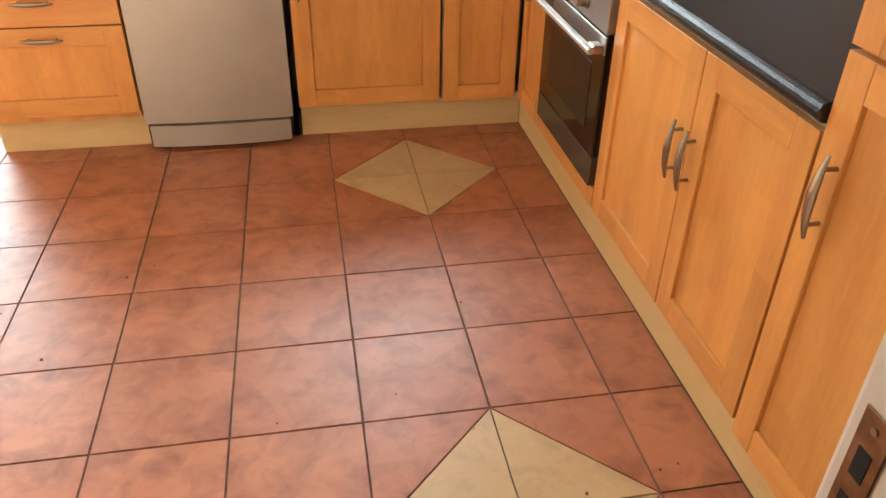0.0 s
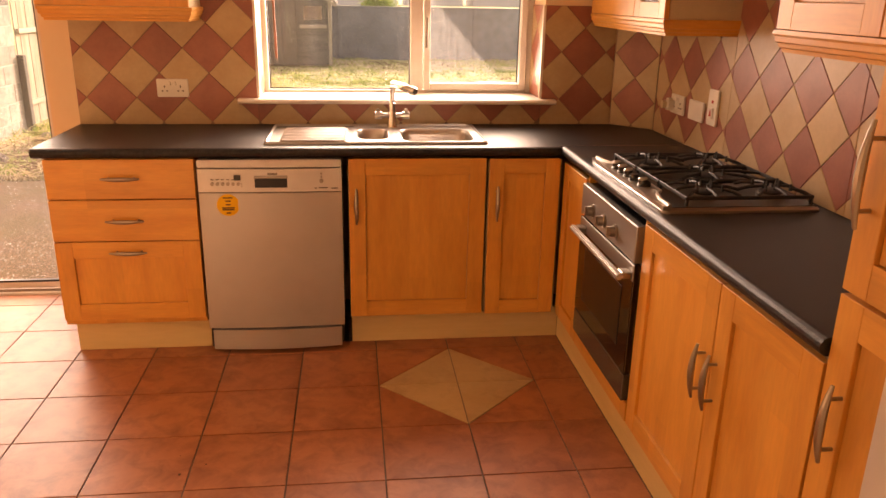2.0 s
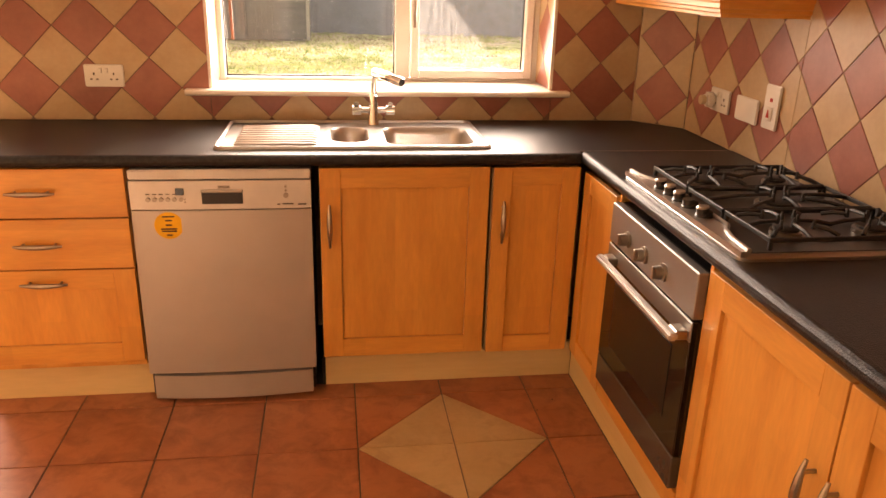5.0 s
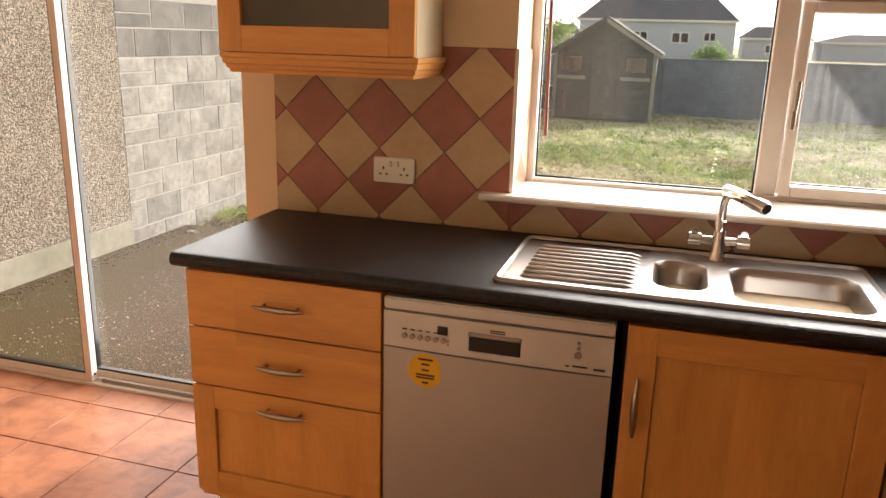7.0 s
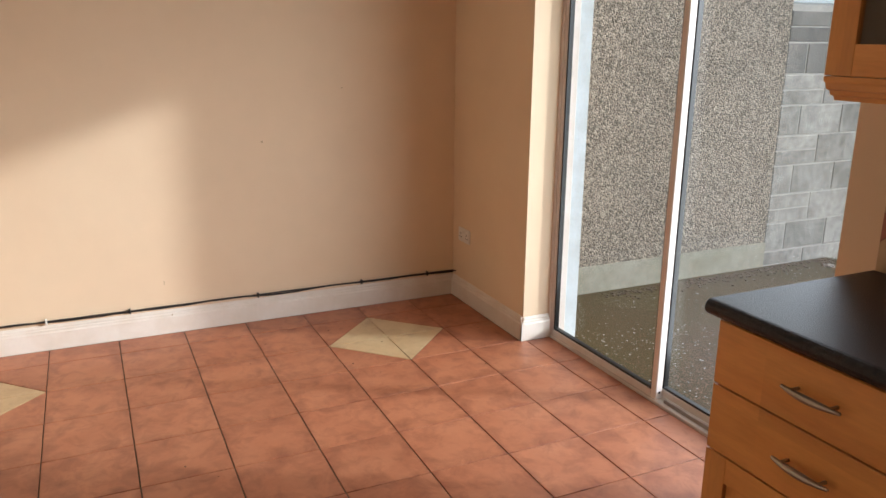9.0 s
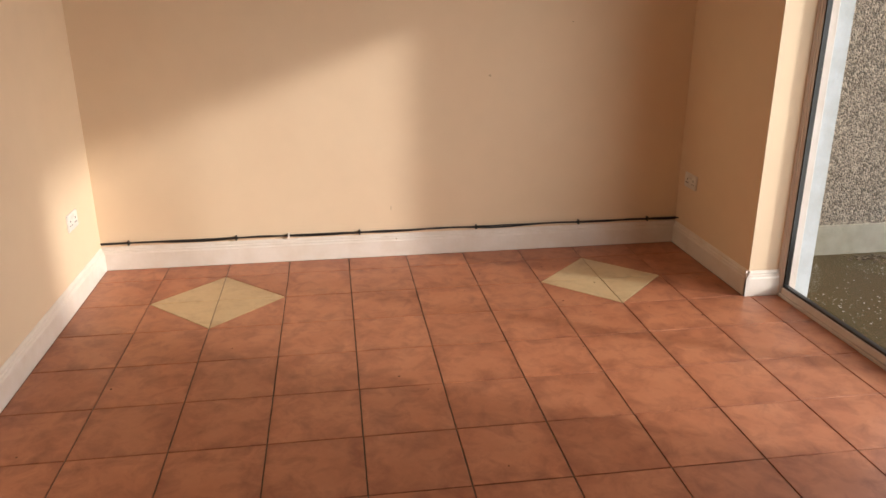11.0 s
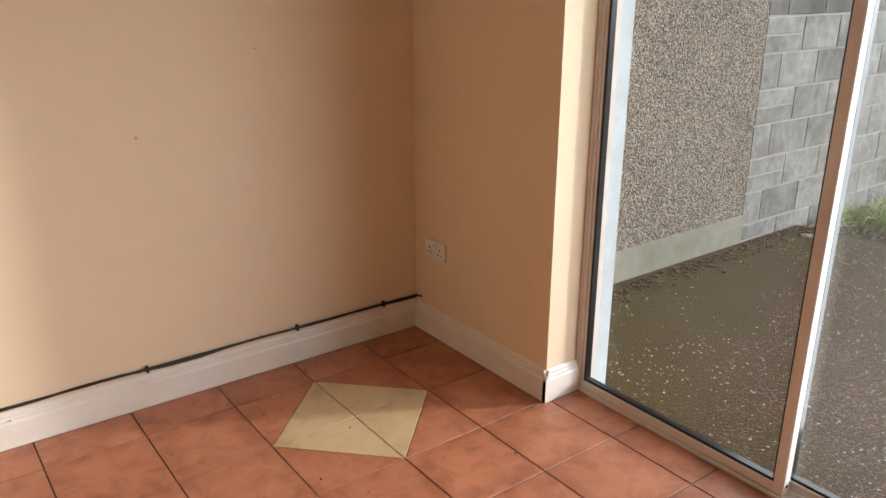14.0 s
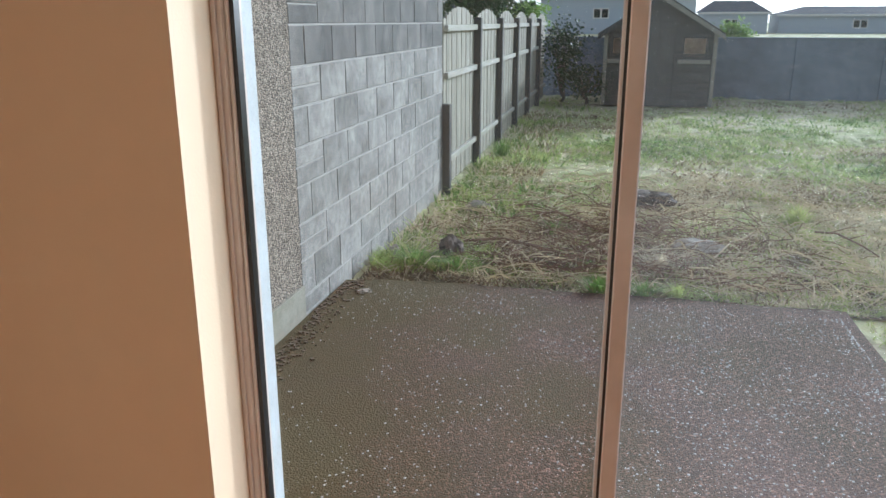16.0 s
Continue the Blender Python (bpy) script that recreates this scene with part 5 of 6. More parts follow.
def spaced(a, b, fine_a, fine_b, step, coarse):
    """Grid lines: fine steps inside, widening ones out to a and b."""
    mid = list(np.arange(fine_a, fine_b + step / 2, step))
    lo, hi, s = [], [], coarse
    x = fine_a
    while x > a:
        x -= s
        lo.append(max(x, a))
        s *= 1.6
    x, s = fine_b, coarse
    while x < b:
        x += s
        hi.append(min(x, b))
        s *= 1.6
    return lo[::-1] + mid + hi



def ground_z(x, y):
    """Height of the hummocky garden; flat far away and under the house."""
    near = 1.0 if (-6 < x < 14 and 4.7 < y < 24) else 0.0
    return ZG - 0.045 + near * (0.030 * noise.noise((x * 0.9, y * 0.9, 1.3)) + 0.038 * noise.noise((x * 3.1, y * 3.1, 7.7)) + 0.030 * noise.noise((x * 7.3, y * 7.3, 3.1)))


gx, gy = spaced(-400, 400, -4.9, 5.0, 0.05, 0.4), spaced(-300, 600, 4.6, 13, 0.05, 0.2)
verts, faces = [], []
for y in gy:
    for x in gx:
        verts.append((x, y, ground_z(x, y)))
w_ = len(gx)
for j in range(len(gy) - 1):
    for i in range(w_ - 1):
        faces.append((j * w_ + i, j * w_ + i + 1, (j + 1) * w_ + i + 1, (j + 1) * w_ + i))
me = bpy.data.meshes.new("ground")
me.from_pydata(verts, [], faces)
me.materials.append(SOIL)
tagged(new("ground", me), "rough overgrown lawn with bare and yellowed patches", "ground", kind="structure")
bm = B()
n_ = 26
edge = [(-4.66 + (3.33) * k / n_, 4.66 - 0.09 * max(0.0, 1 - k / 5) + 0.035 * noise.noise((k * 0.7, 2.2, 0)) + 0.02 * k / n_) for k in range(n_ + 1)]
side = [(-1.33 + 0.03 * noise.noise((k * 0.9, 9.1, 0)), 4.60 - 3.3 * k / 14) for k in range(1, 15)]
prism(bm, edge + side + [(-4.66, 1.30)], "z", ZG - 0.12, ZG)
pavement = tagged(part("pavement", bm, PATIO), "brown concrete patio with exposed pebbles and moss", "patio", kind="structure")
rnd = random.Random(3)
vs, fs_ = [], []
for k in range(9000):
    x, y = -1.4 - 3.1 * rnd.random() ** 2.4, rnd.uniform(1.4, 4.55)
    if noise.noise((x * 2.3, y * 2.3, 4.4)) < rnd.uniform(-0.6, 0.3):
        continue
    r, h = 0.0025 + 0.005 * rnd.random() ** 2, rnd.uniform(0.0008, 0.0025)
    a0, b0 = rnd.uniform(0, 6.28), len(vs)
    vs += [(x + r * math.cos(a0 + q) * rnd.uniform(0.7, 1.2), y + r * math.sin(a0 + q), ZG) for q in (0, 1.2, 2.5, 3.8, 5.0)] + [(x, y, ZG + h)]
    fs_ += [(b0 + i, b0 + (i + 1) % 5, b0 + 5) for i in range(5)]
me = bpy.data.meshes.new("pebbles")
me.from_pydata(vs, [], fs_)
me.materials.append(QUARTZ)
peb = new("pebbles", me)
tagged(peb, "small pale pebbles set in the patio concrete", "pebbles", kind="stuff")


rd = random.Random(41)
bm = B()
for k in range(420):
    x, y = -4.66 + 0.02 + abs(rd.gauss(0, 0.07)), rd.uniform(2.2, 4.6)
    if y < 3.84:
        x += 0.03
    r, a = rd.uniform(0.004, 0.016), rd.uniform(0, 6.28)
    prism(bm, [(x + r * math.cos(a + q) * rd.uniform(0.5, 1.4), y + r * math.sin(a + q)) for q in (0, 1.4, 2.9, 4.5)], "z", ZG, ZG + rd.uniform(0.003, 0.012))
tagged(part("debris", bm, BED), "dead leaves and dirt along the foot of the wall", "debris", kind="stuff")

# bare earth between the patio and the lawn, with an uneven edge
vs, fs_, keep = [], [], {}
for j in range(34):
    for i in range(70):
        x, y = -4.62 + 0.07 * i, 4.66 + 0.075 * j
        z = ground_z(x, y) + 0.012 + 0.012 * noise.noise((x * 9, y * 9, 2.0))
        reach = 6.1 - 0.35 * max(0.0, x + 3.0) + 0.7 * noise.noise((x * 1.3, 5.5, 0.3)) + 0.35 * noise.noise((x * 4, y * 4, 1.1))
        if y < reach:
            keep[i, j] = len(vs)
            vs.append((x, y, z))
for (i, j) in keep:
    q = [(i, j), (i + 1, j), (i + 1, j + 1), (i, j + 1)]
    if all(c in keep for c in q):
        fs_.append([keep[c] for c in q])
me = bpy.data.meshes.new("earth_bed")
me.from_pydata(vs, [], fs_)
me.materials.append(BED)
tagged(new("earth_bed", me), "bare brown earth between patio and lawn", "soil", kind="stuff")


def scatter(name, label, category, count, area, mats, size, lean, seed, width=0.006, clump=0.0, thin=None, patch=0.0):
    """Blades of one kind strewn over an area, as one object."""
    r = random.Random(seed)
    vs, fs_, mi = [], [], []
    cx, cy, left = 0, 0, 0
    for k in range(count):
        if left <= 0:
            for _ in range(20):
                cx, cy = r.uniform(area[0], area[1]), area[2] + (area[3] - area[2]) * r.random() ** 1.5
                if thin is None or noise.noise((cx * thin, cy * thin, seed)) > r.uniform(-0.5, 0.35):
                    break
            left = r.randint(4, 12) if clump else 1
        left -= 1
        x, y = cx + r.gauss(0, clump), cy + r.gauss(0, clump)
        if x < area[0] or x > area[1] or y < area[2]:
            continue
        h, a = r.uniform(*size), r.uniform(0, 6.28)
        l_ = r.uniform(*lean) * h
        dx, dy = math.cos(a), math.sin(a)
        z, b0 = ground_z(x, y) - 0.004, len(vs)
        px, py = -dy * width * r.uniform(0.6, 1.4), dx * width
        vs += [(x - px, y - py, z), (x + px, y + py, z), (x + dx * l_ * 0.4 + px * 0.7, y + dy * l_ * 0.4 + py * 0.7, z + h * 0.65), (x + dx * l_ * 0.4 - px * 0.7, y + dy * l_ * 0.4 - py * 0.7, z + h * 0.65),
               (x + dx * l_, y + dy * l_, z + h)]
        fs_ += [(b0, b0 + 1, b0 + 2, b0 + 3), (b0 + 3, b0 + 2, b0 + 4)]
        if patch:                                      # neighbouring tufts are alike: mats run from bare to green
            f = 0.5 + 0.85 * noise.noise((x * patch, y * patch, 0.37)) + 0.35 * noise.noise((x * patch * 4, y * patch * 4, 2.1)) + r.gauss(0, 0.16)
            m = min(len(mats) - 1, max(0, int(f * len(mats))))
        else:
            m = r.randrange(len(mats))
        mi += [m, m]
    me = bpy.data.meshes.new(name)
    me.from_pydata(vs, [], fs_)
    for m in mats:
        me.materials.append(m)
    me.polygons.foreach_set("material_index", mi)
    ob = new(name, me)
    return tagged(ob, label, category, kind="stuff")


scatter("grass", "uneven green and yellowed grass tufts on the lawn", "grass", 80000, (-4.6, 5, 4.70, 14), [DRY, STRAW, STRAW, GRASS, GRASS, WEED], (0.015, 0.060), (0.8, 3.0), 11,
        0.0055, 0.05, 0.7, 0.55)
scatter("grass", "dense low grass farther down the garden", "grass", 36000, (-4.6, 10, 8, 19.4), [DRY, STRAW, GRASS, GRASS, WEED], (0.02, 0.075), (1.0, 3.4), 17, 0.011, 0.10, 0.5, 0.5)
scatter("weeds", "green weeds at the edge of the patio", "weeds", 9000, (-4.6, -1.2, 4.67, 6.6), [DRY, DRY, STRAW, STRAW, GRASS], (0.02, 0.08), (0.6, 2.4), 21, 0.007, 0.05, 1.1, 1.2)
scatter("grass", "matted yellow-green grass beside the patio", "grass", 5000, (-1.27, 1.6, 2.6, 4.76), [STRAW, GRASS, GRASS], (0.015, 0.05), (0.8, 2.6), 29, 0.006, 0.05, 0.0, 0.8)
scatter("weeds", "green weeds along the foot of the boundary wall", "weeds", 7000, (-4.63, -3.7, 4.9, 15.0), [DRY, STRAW, WEED, GRASS], (0.03, 0.13), (0.5, 1.8), 22, 0.008, 0.07, 1.0, 0.9)
scatter("weeds", "matted yellow moss and grass at the corner of the lawn", "weeds", 7000, (-2.4, -0.4, 4.72, 5.9), [STRAW, GRASS, GRASS], (0.015, 0.05), (1.0, 3.0), 23, 0.005, 0.08)


def stalks(count, place_fn, length, rise, thick, seed):
    """Cut stalks lying across one another, as one mesh."""
    r, bm = random.Random(seed), B()
    for k in range(count):
        x, y = place_fn(r)
        a, l_ = r.uniform(0, 6.28), length[0] + (length[1] - length[0]) * r.random() ** 2.2
        p = Vector((x, y, ground_z(x, y) + r.uniform(0.0, 0.07)))
        q = p + Vector((math.cos(a) * l_, math.sin(a) * l_, r.uniform(*rise)))
        m = p.lerp(q, 0.5) + Vector((r.uniform(-0.12, 0.12) * l_, r.uniform(-0.12, 0.12) * l_, r.uniform(0, 0.05)))
        if min(p.y, q.y, m.y) < 4.70 or min(p.x, q.x, m.x) < -4.6:
            continue
        w = thick * r.uniform(0.6, 1.3)
        tube(bm, [p, m, q], [w, w * 0.85, w * 0.5], 3)
    return bm


bm = stalks(2300, lambda r: (r.uniform(-4.5, 1.0), 4.78 + 4.4 * r.random() ** 1.3), (0.06, 0.50), (0.0, 0.07), 0.0058, 81)
pale_sticks = (((-4.02, 5.69), (-3.07, 5.42), 0.012), ((-1.10, 6.63), (-0.77, 5.89), 0.010), ((-1.40, 6.24), (-1.17, 5.94), 0.008), ((-3.53, 6.77), (-2.95, 6.30), 0.013),
               ((-3.61, 5.41), (-3.29, 4.96), 0.009), ((-2.05, 5.6), (-1.55, 6.5), 0.007), ((-2.9, 5.2), (-2.2, 5.9), 0.008), ((-2.3, 6.9), (-1.6, 7.3), 0.008))
for (ax_, ay_), (bx_, by_), w in pale_sticks:
    stick = B()
    tube(stick, [(ax_, ay_, ZG + 0.02), (ax_ * 0.65 + bx_ * 0.35, ay_ * 0.65 + by_ * 0.35 + 0.05, ZG + 0.07), (ax_ * 0.3 + bx_ * 0.7, ay_ * 0.3 + by_ * 0.7 - 0.02, ZG + 0.06), (bx_, by_, ZG + 0.015)],
         [w, w * 0.9, w * 0.75, w * 0.45], 7)
    tube(stick, [(ax_ * 0.5 + bx_ * 0.5, ay_ * 0.5 + by_ * 0.5, ZG + 0.066), (ax_ * 0.4 + bx_ * 0.6 + 0.10, ay_ * 0.4 + by_ * 0.6 + 0.12, ZG + 0.10)], [w * 0.6, w * 0.3], 6)
    tagged(part("branch", stick, STRAW if w < 0.0095 else TWIG, smooth=True), "bare cut branch lying on the rough ground", "branch", "cut branches on the ground")
brush = stalks(1500, lambda r: (r.gauss(-2.9, 0.75), 5.0 + abs(r.gauss(1.0, 0.95))), (0.10, 0.55), (0.0, 0.09), 0.0045, 82)


def tuft(at, n, h, spread, mats, seed, label):
    """A clump of upright blades fanning out from one root."""
    r, bm = random.Random(seed), B()
    for k in range(n):
        a, hh, w = r.uniform(0, 6.28), h * r.uniform(0.5, 1.0), r.uniform(0.003, 0.006)
        d = Vector((math.cos(a), math.sin(a), 0)) * spread * r.random()
        root = Vector((*at, ZG - 0.03)) + d * 0.45
        side = Vector((-math.sin(a), math.cos(a), 0)) * w
        v = [bm.verts.new(c) for c in (root - side, root + side, root + d * 0.5 + side * 0.8 + Vector((0, 0, hh * 0.7)), root + d * 0.5 - side * 0.8 + Vector((0, 0, hh * 0.7)),
                                       root + d * 1.3 + Vector((0, 0, hh)))]
        bm.faces.new(v[:4]), bm.faces.new((v[3], v[2], v[4]))
    return tagged(part("grass_tuft", bm, mats), label, "grass tuft")


tuft((-2.90, 4.75), 170, 0.13, 0.13, WEED, 1, "fresh green grass tuft at the patio edge")
tuft((-2.59, 4.77), 150, 0.11, 0.13, WEED, 2, "fresh green grass tuft at the patio edge")
tuft((-2.36, 4.80), 150, 0.10, 0.14, GRASS, 3, "grey-green tuft leaning over the patio edge")
tuft((-1.16, 7.08), 190, 0.20, 0.16, GRASS, 4, "tall yellow-green tuft standing on the lawn")
tuft((-3.33, 6.22), 130, 0.12, 0.15, WEED, 5, "low green tuft among the cut brushwood")
tuft((-4.40, 10.2), 160, 0.24, 0.18, WEED, 6, "tall green tuft at the foot of the fence")
tuft((-2.44, 5.46), 220, 0.12, 0.22, STRAW, 7, "pale dead grass clump among the brushwood")
tuft((-3.95, 5.02), 160, 0.13, 0.20, WEED, 8, "leafy green weeds beside the clod")
tuft((-4.30, 5.10), 160, 0.14, 0.18, WEED, 9, "leafy green weeds at the foot of the wall")
tagged(part("brushwood", brush, TWIG), "tangle of dark cut brushwood near the patio", "brushwood", kind="stuff")
tagged(part("cut_stalks", bm, STRAW), "dry cut stalks and twigs strewn over the ground", "stalks", kind="stuff")


def clod(name, at, size, mat, label, category, seed):
    bm = B()
    bmesh.ops.create_icosphere(bm, subdivisions=3, radius=1)
    for v in bm.verts:
        k = 1 + 0.45 * noise.noise(v.co * 1.7 + Vector((seed, 0, 0))) + 0.2 * noise.noise(v.co * 5 + Vector((seed, 3, 0)))
        v.co = Vector((v.co.x * size[0] * k, v.co.y * size[1] * k, v.co.z * size[2] * k)) + Vector(at)
    ob = part(name, bm, mat)
    return tagged(ob, label, category)


clod("soil_heap", (-4.06, 5.33, ZG + 0.03), (0.10, 0.09, 0.12), EARTH, "small dark clod of earth among the weeds", "soil", 1)
clod("soil_heap", (-2.50, 7.71, ZG - 0.02), (0.30, 0.25, 0.11), EARTH, "low heap of dark dug earth", "soil", 2)
clod("stone", (-4.53, 5.33, ZG), (0.05, 0.04, 0.05), STONE, "pale round stone beside the patio", "stone", 3)
clod("stone", (-4.14, 6.97, ZG), (0.12, 0.09, 0.06), STONE, "pale stone lying in the weeds", "stone", 4)
clod("stone", (-2.13, 5.95, ZG + 0.02), (0.19, 0.11, 0.05), STONE, "flat grey stone on the rough ground", "stone", 5)
clod("stone", (-4.45, 4.35, ZG), (0.05, 0.04, 0.02), STONE, "pale mortar crumb at the foot of the wall", "stone", 6)

# ---- boundary wall with pebbledash, blocks and fence ----
XB = -4.68
boundary = solid("wall_boundary", PEBBLE, "pebbledashed boundary wall beside the patio", "wall", (XB - 0.25, XB, NW, 3.84, ZG - 0.2, 2.75))
solid("trim", PLINTH_R, "smooth rendered plinth along the pebbledash", "trim", (XB, XB + 0.018, NW, 3.84, ZG - 0.1, 0.0), bev=0.003)
block_wall = solid("wall_blocks", MORTAR, "grey concrete block garden wall", "wall", (XB - 0.10, XB - 0.004, 3.84, 7.76, ZG - 0.2, 1.835))

neighbour = thing("slatted_screen", (-6.3, 6.5, ZG), "white horizontal slatted screen behind the block wall", "screen")
for k in range(11):
    part("slat", box(B(), -6.32, -6.29, 3.9, 9.0, 1.75 + 0.10 * k, 1.81 + 0.10 * k, 0.003), REVEAL, neighbour)
for y in (3.95, 5.6, 7.3, 8.95):
    part("post", box(B(), -6.40, -6.32, y - 0.04, y + 0.04, ZG - 0.1, 2.85), POST, neighbour)


def fence_panel(y0, y1, seed):
    f = thing("fence", (-4.68, (y0 + y1) / 2, ZG), "weathered timber fence panel with an arched top", "fence", "fence panels along the garden")
    r = random.Random(seed)
    n = 13
    w = (y1 - y0) / n
    for k in range(n):
        t = (k + 0.5) / n
        zt = 1.56 + 0.17 * math.sin(math.pi * t) ** 0.7 + r.uniform(-0.008, 0.008)
        part("board", box(B(), -4.705 + 0.006 * (k % 2), -4.690 + 0.006 * (k % 2), y0 + w * k - 0.004, y0 + w * (k + 1) + 0.004, ZG - 0.02 + r.uniform(0, 0.02), zt, 0.002), FENCE, f)
    for z in (1.47, 0.98, 0.06):
        part("rail", box(B(), -4.684, -4.640, y0, y1, z, z + 0.065, 0.004), RAIL, f)
    return f


for k in range(6):
    y = 7.80 + 1.85 * k
    fence_panel(y + 0.05, y + 1.80, k)
    p = tagged(part("fence_post", box(B(), -4.70, -4.60, y - 0.05, y + 0.05, ZG - 0.2, 1.62 if k else 0.72, 0.008), POST), "dark upright fence post", "fence post",
               "fence posts along the garden")

# ---- far end of the garden ----
bm = box(B(), -4.8, 40, 19.6, 19.75, ZG - 0.2, 1.16)
for k in range(20):
    box(bm, -4.6 + 1.9 * k, -4.5 + 1.9 * k, 19.56, 19.6, ZG - 0.2, 1.17, 0.005)
box(bm, -4.8, 40, 19.57, 19.78, 1.16, 1.20, 0.005)
tagged(part("wall_garden", bm, BACK), "dark blue-grey garden wall across the far end", "wall", kind="structure")

shed = thing("garden_shed", (-2.08, 18.0, ZG), "dark weathered wooden garden shed with a felt roof", "shed")
SX0, SX1, SY0, SY1, SZE, SZR = -3.22, -0.94, 17.2, 19.2, 1.36, 2.06
gable = [(SX0, ZG - 0.02), (SX1, ZG - 0.02), (SX1, SZE), ((SX0 + SX1) / 2, SZR), (SX0, SZE)]
part("walls", prism(B(), gable, "y", SY0, SY1), SHED, shed)
for k in range(14):
    z = ZG + 0.02 + 0.115 * k
    for x0, x1 in ((SX0 + 0.06, -2.40), (-1.76, SX1 - 0.06)):
        if z < SZE - 0.05:
            part("board", prism(B(), [(SY0, z), (SY0 - 0.022, z), (SY0 - 0.008, z + 0.112), (SY0, z + 0.112)], "x", x0, x1), SHED, shed)
sd_ = part("door", box(B(), -2.38, -1.78, SY0 - 0.03, SY0, ZG, 1.55, 0.005), SHED, shed, "boarded shed door")
for k in range(5):
    part("door_board", box(B(), -2.375 + 0.118 * k, -2.262 + 0.118 * k, SY0 - 0.042, SY0 - 0.03, ZG + 0.01, 1.54, 0.003), SHED, sd_)
for cx in (-2.83, -1.36):
    w = part("window", box(B(), cx - 0.27, cx + 0.27, SY0 - 0.035, SY0 - 0.002, 0.86, 1.26, 0.003), SHED, shed)
    part("pane", box(B(), cx - 0.22, cx + 0.22, SY0 - 0.038, SY0 - 0.034, 0.90, 1.22), BLACK_GLASS, w)
    part("sill", box(B(), cx - 0.33, cx + 0.33, SY0 - 0.08, SY0 - 0.002, 0.70, 0.78, 0.004), SHED_TRIM, w)
part("corner_post", box(B(), SX0 - 0.03, SX0 + 0.05, SY0 - 0.04, SY0 + 0.02, ZG, SZE, 0.004), SHED_TRIM, shed, "pale corner board")
part("corner_post", box(B(), SX1 - 0.05, SX1 + 0.03, SY0 - 0.04, SY0 + 0.02, ZG, SZE, 0.004), SHED_TRIM, shed, "pale corner board")
for s in (-1, 1):
    cx = (SX0 + SX1) / 2
    e = cx + s * ((SX1 - SX0) / 2 + 0.16)
    ze = SZE - 0.16 * (SZR - SZE) / ((SX1 - SX0) / 2)
    part("roof", prism(B(), [(cx, SZR + 0.02), (e, ze + 0.02), (e, ze + 0.06), (cx, SZR + 0.07)], "y", SY0 - 0.18, SY1 + 0.1), FELT, shed, "felt roof slope")
    part("bargeboard", prism(B(), [(cx, SZR + 0.03), (e, ze + 0.03), (e, ze - 0.07), (cx, SZR - 0.07)], "y", SY0 - 0.20, SY0 - 0.182), SHED_TRIM if s > 0 else FELT, shed)


def house(x0, x1, y0, y1, ze, zr, label, chimneys=(), windows=(), hip=0.12, base=ZG):
    h = thing("house", ((x0 + x1) / 2, (y0 + y1) / 2, base), label, "house")
    part("wall", box(B(), x0, x1, y0, y1, base - 0.3, ze), HOUSE, h)
    d = hip * (x1 - x0)
    bm = B()
    ym = (y0 + y1) / 2
    c = [(x0 - 0.4, y0 - 0.4, ze), (x1 + 0.4, y0 - 0.4, ze), (x1 + 0.4, y1 + 0.4, ze), (x0 - 0.4, y1 + 0.4, ze), (x0 + d, ym, zr), (x1 - d, ym, zr)]
    v = [bm.verts.new(p) for p in c]
    for q in ((0, 1, 5, 4), (2, 3, 4, 5), (1, 2, 5), (3, 0, 4), (3, 2, 1, 0)):
        bm.faces.new([v[i] for i in q])
    rf = part("roof", bm, SLATE, h, "grey tiled roof")
    part("fascia", box(B(), x0 - 0.42, x1 + 0.42, y0 - 0.46, y0 - 0.40, ze - 0.25, ze + 0.05), UPVC, h)
    for cx, w, zt in chimneys:
        cb = part("chimney", box(B(), cx - w / 2, cx + w / 2, ym - 0.5, ym + 0.5, ze + 0.5, zt, 0.03), HOUSE, rf)
        cb["label"] = "rendered chimney"
        for k in (-0.25, 0.25):
            part("chimney_pot", tube(B(), [(cx + k * w, ym, zt), (cx + k * w, ym, zt + 0.5)], 0.14, 10), SLATE, rf)
    for cx, cz, w, hh in windows:
        wf = part("window", box(B(), cx - w / 2, cx + w / 2, y0 - 0.06, y0, cz - hh / 2, cz + hh / 2), UPVC, h)
        for s in (-1, 1):
            part("pane", box(B(), cx + s * w * 0.24 - w * 0.19, cx + s * w * 0.24 + w * 0.19, y0 - 0.075, y0 - 0.05, cz - hh * 0.4, cz + hh * 0.4), BLACK_GLASS, wf)
    return h


house(-14.5, 6.2, 112, 120, 4.7, 7.8, "pale rendered pair of houses with grey roof and chimneys", ((-5.6, 1.0, 8.7), (-2.7, 1.7, 8.9)),
      ((-6.2, 2.5, 2.2, 1.4), (-0.8, 2.4, 2.4, 1.5), (3.0, 2.6, 1.6, 1.2)), 0.13)
house(-31, -21, 118, 126, 2.9, 5.2, "pale distant house with a low grey roof", (), ((-26, 1.5, 2, 1.2),), 0.2)
house(-20.5, -15.6, 121, 129, 2.6, 4.2, "small distant house beside the pair", (), (), 0.3)
house(8.0, 17.0, 122, 130, 2.7, 4.4, "low distant house with a grey roof", (), ((12, 1.2, 2, 1.2),), 0.2)
house(19.0, 60.0, 125, 133, 2.4, 3.6, "long low distant building with a grey roof", (), ((30, 1.1, 2, 1.2), (42, 1.1, 2, 1.2)), 0.1)

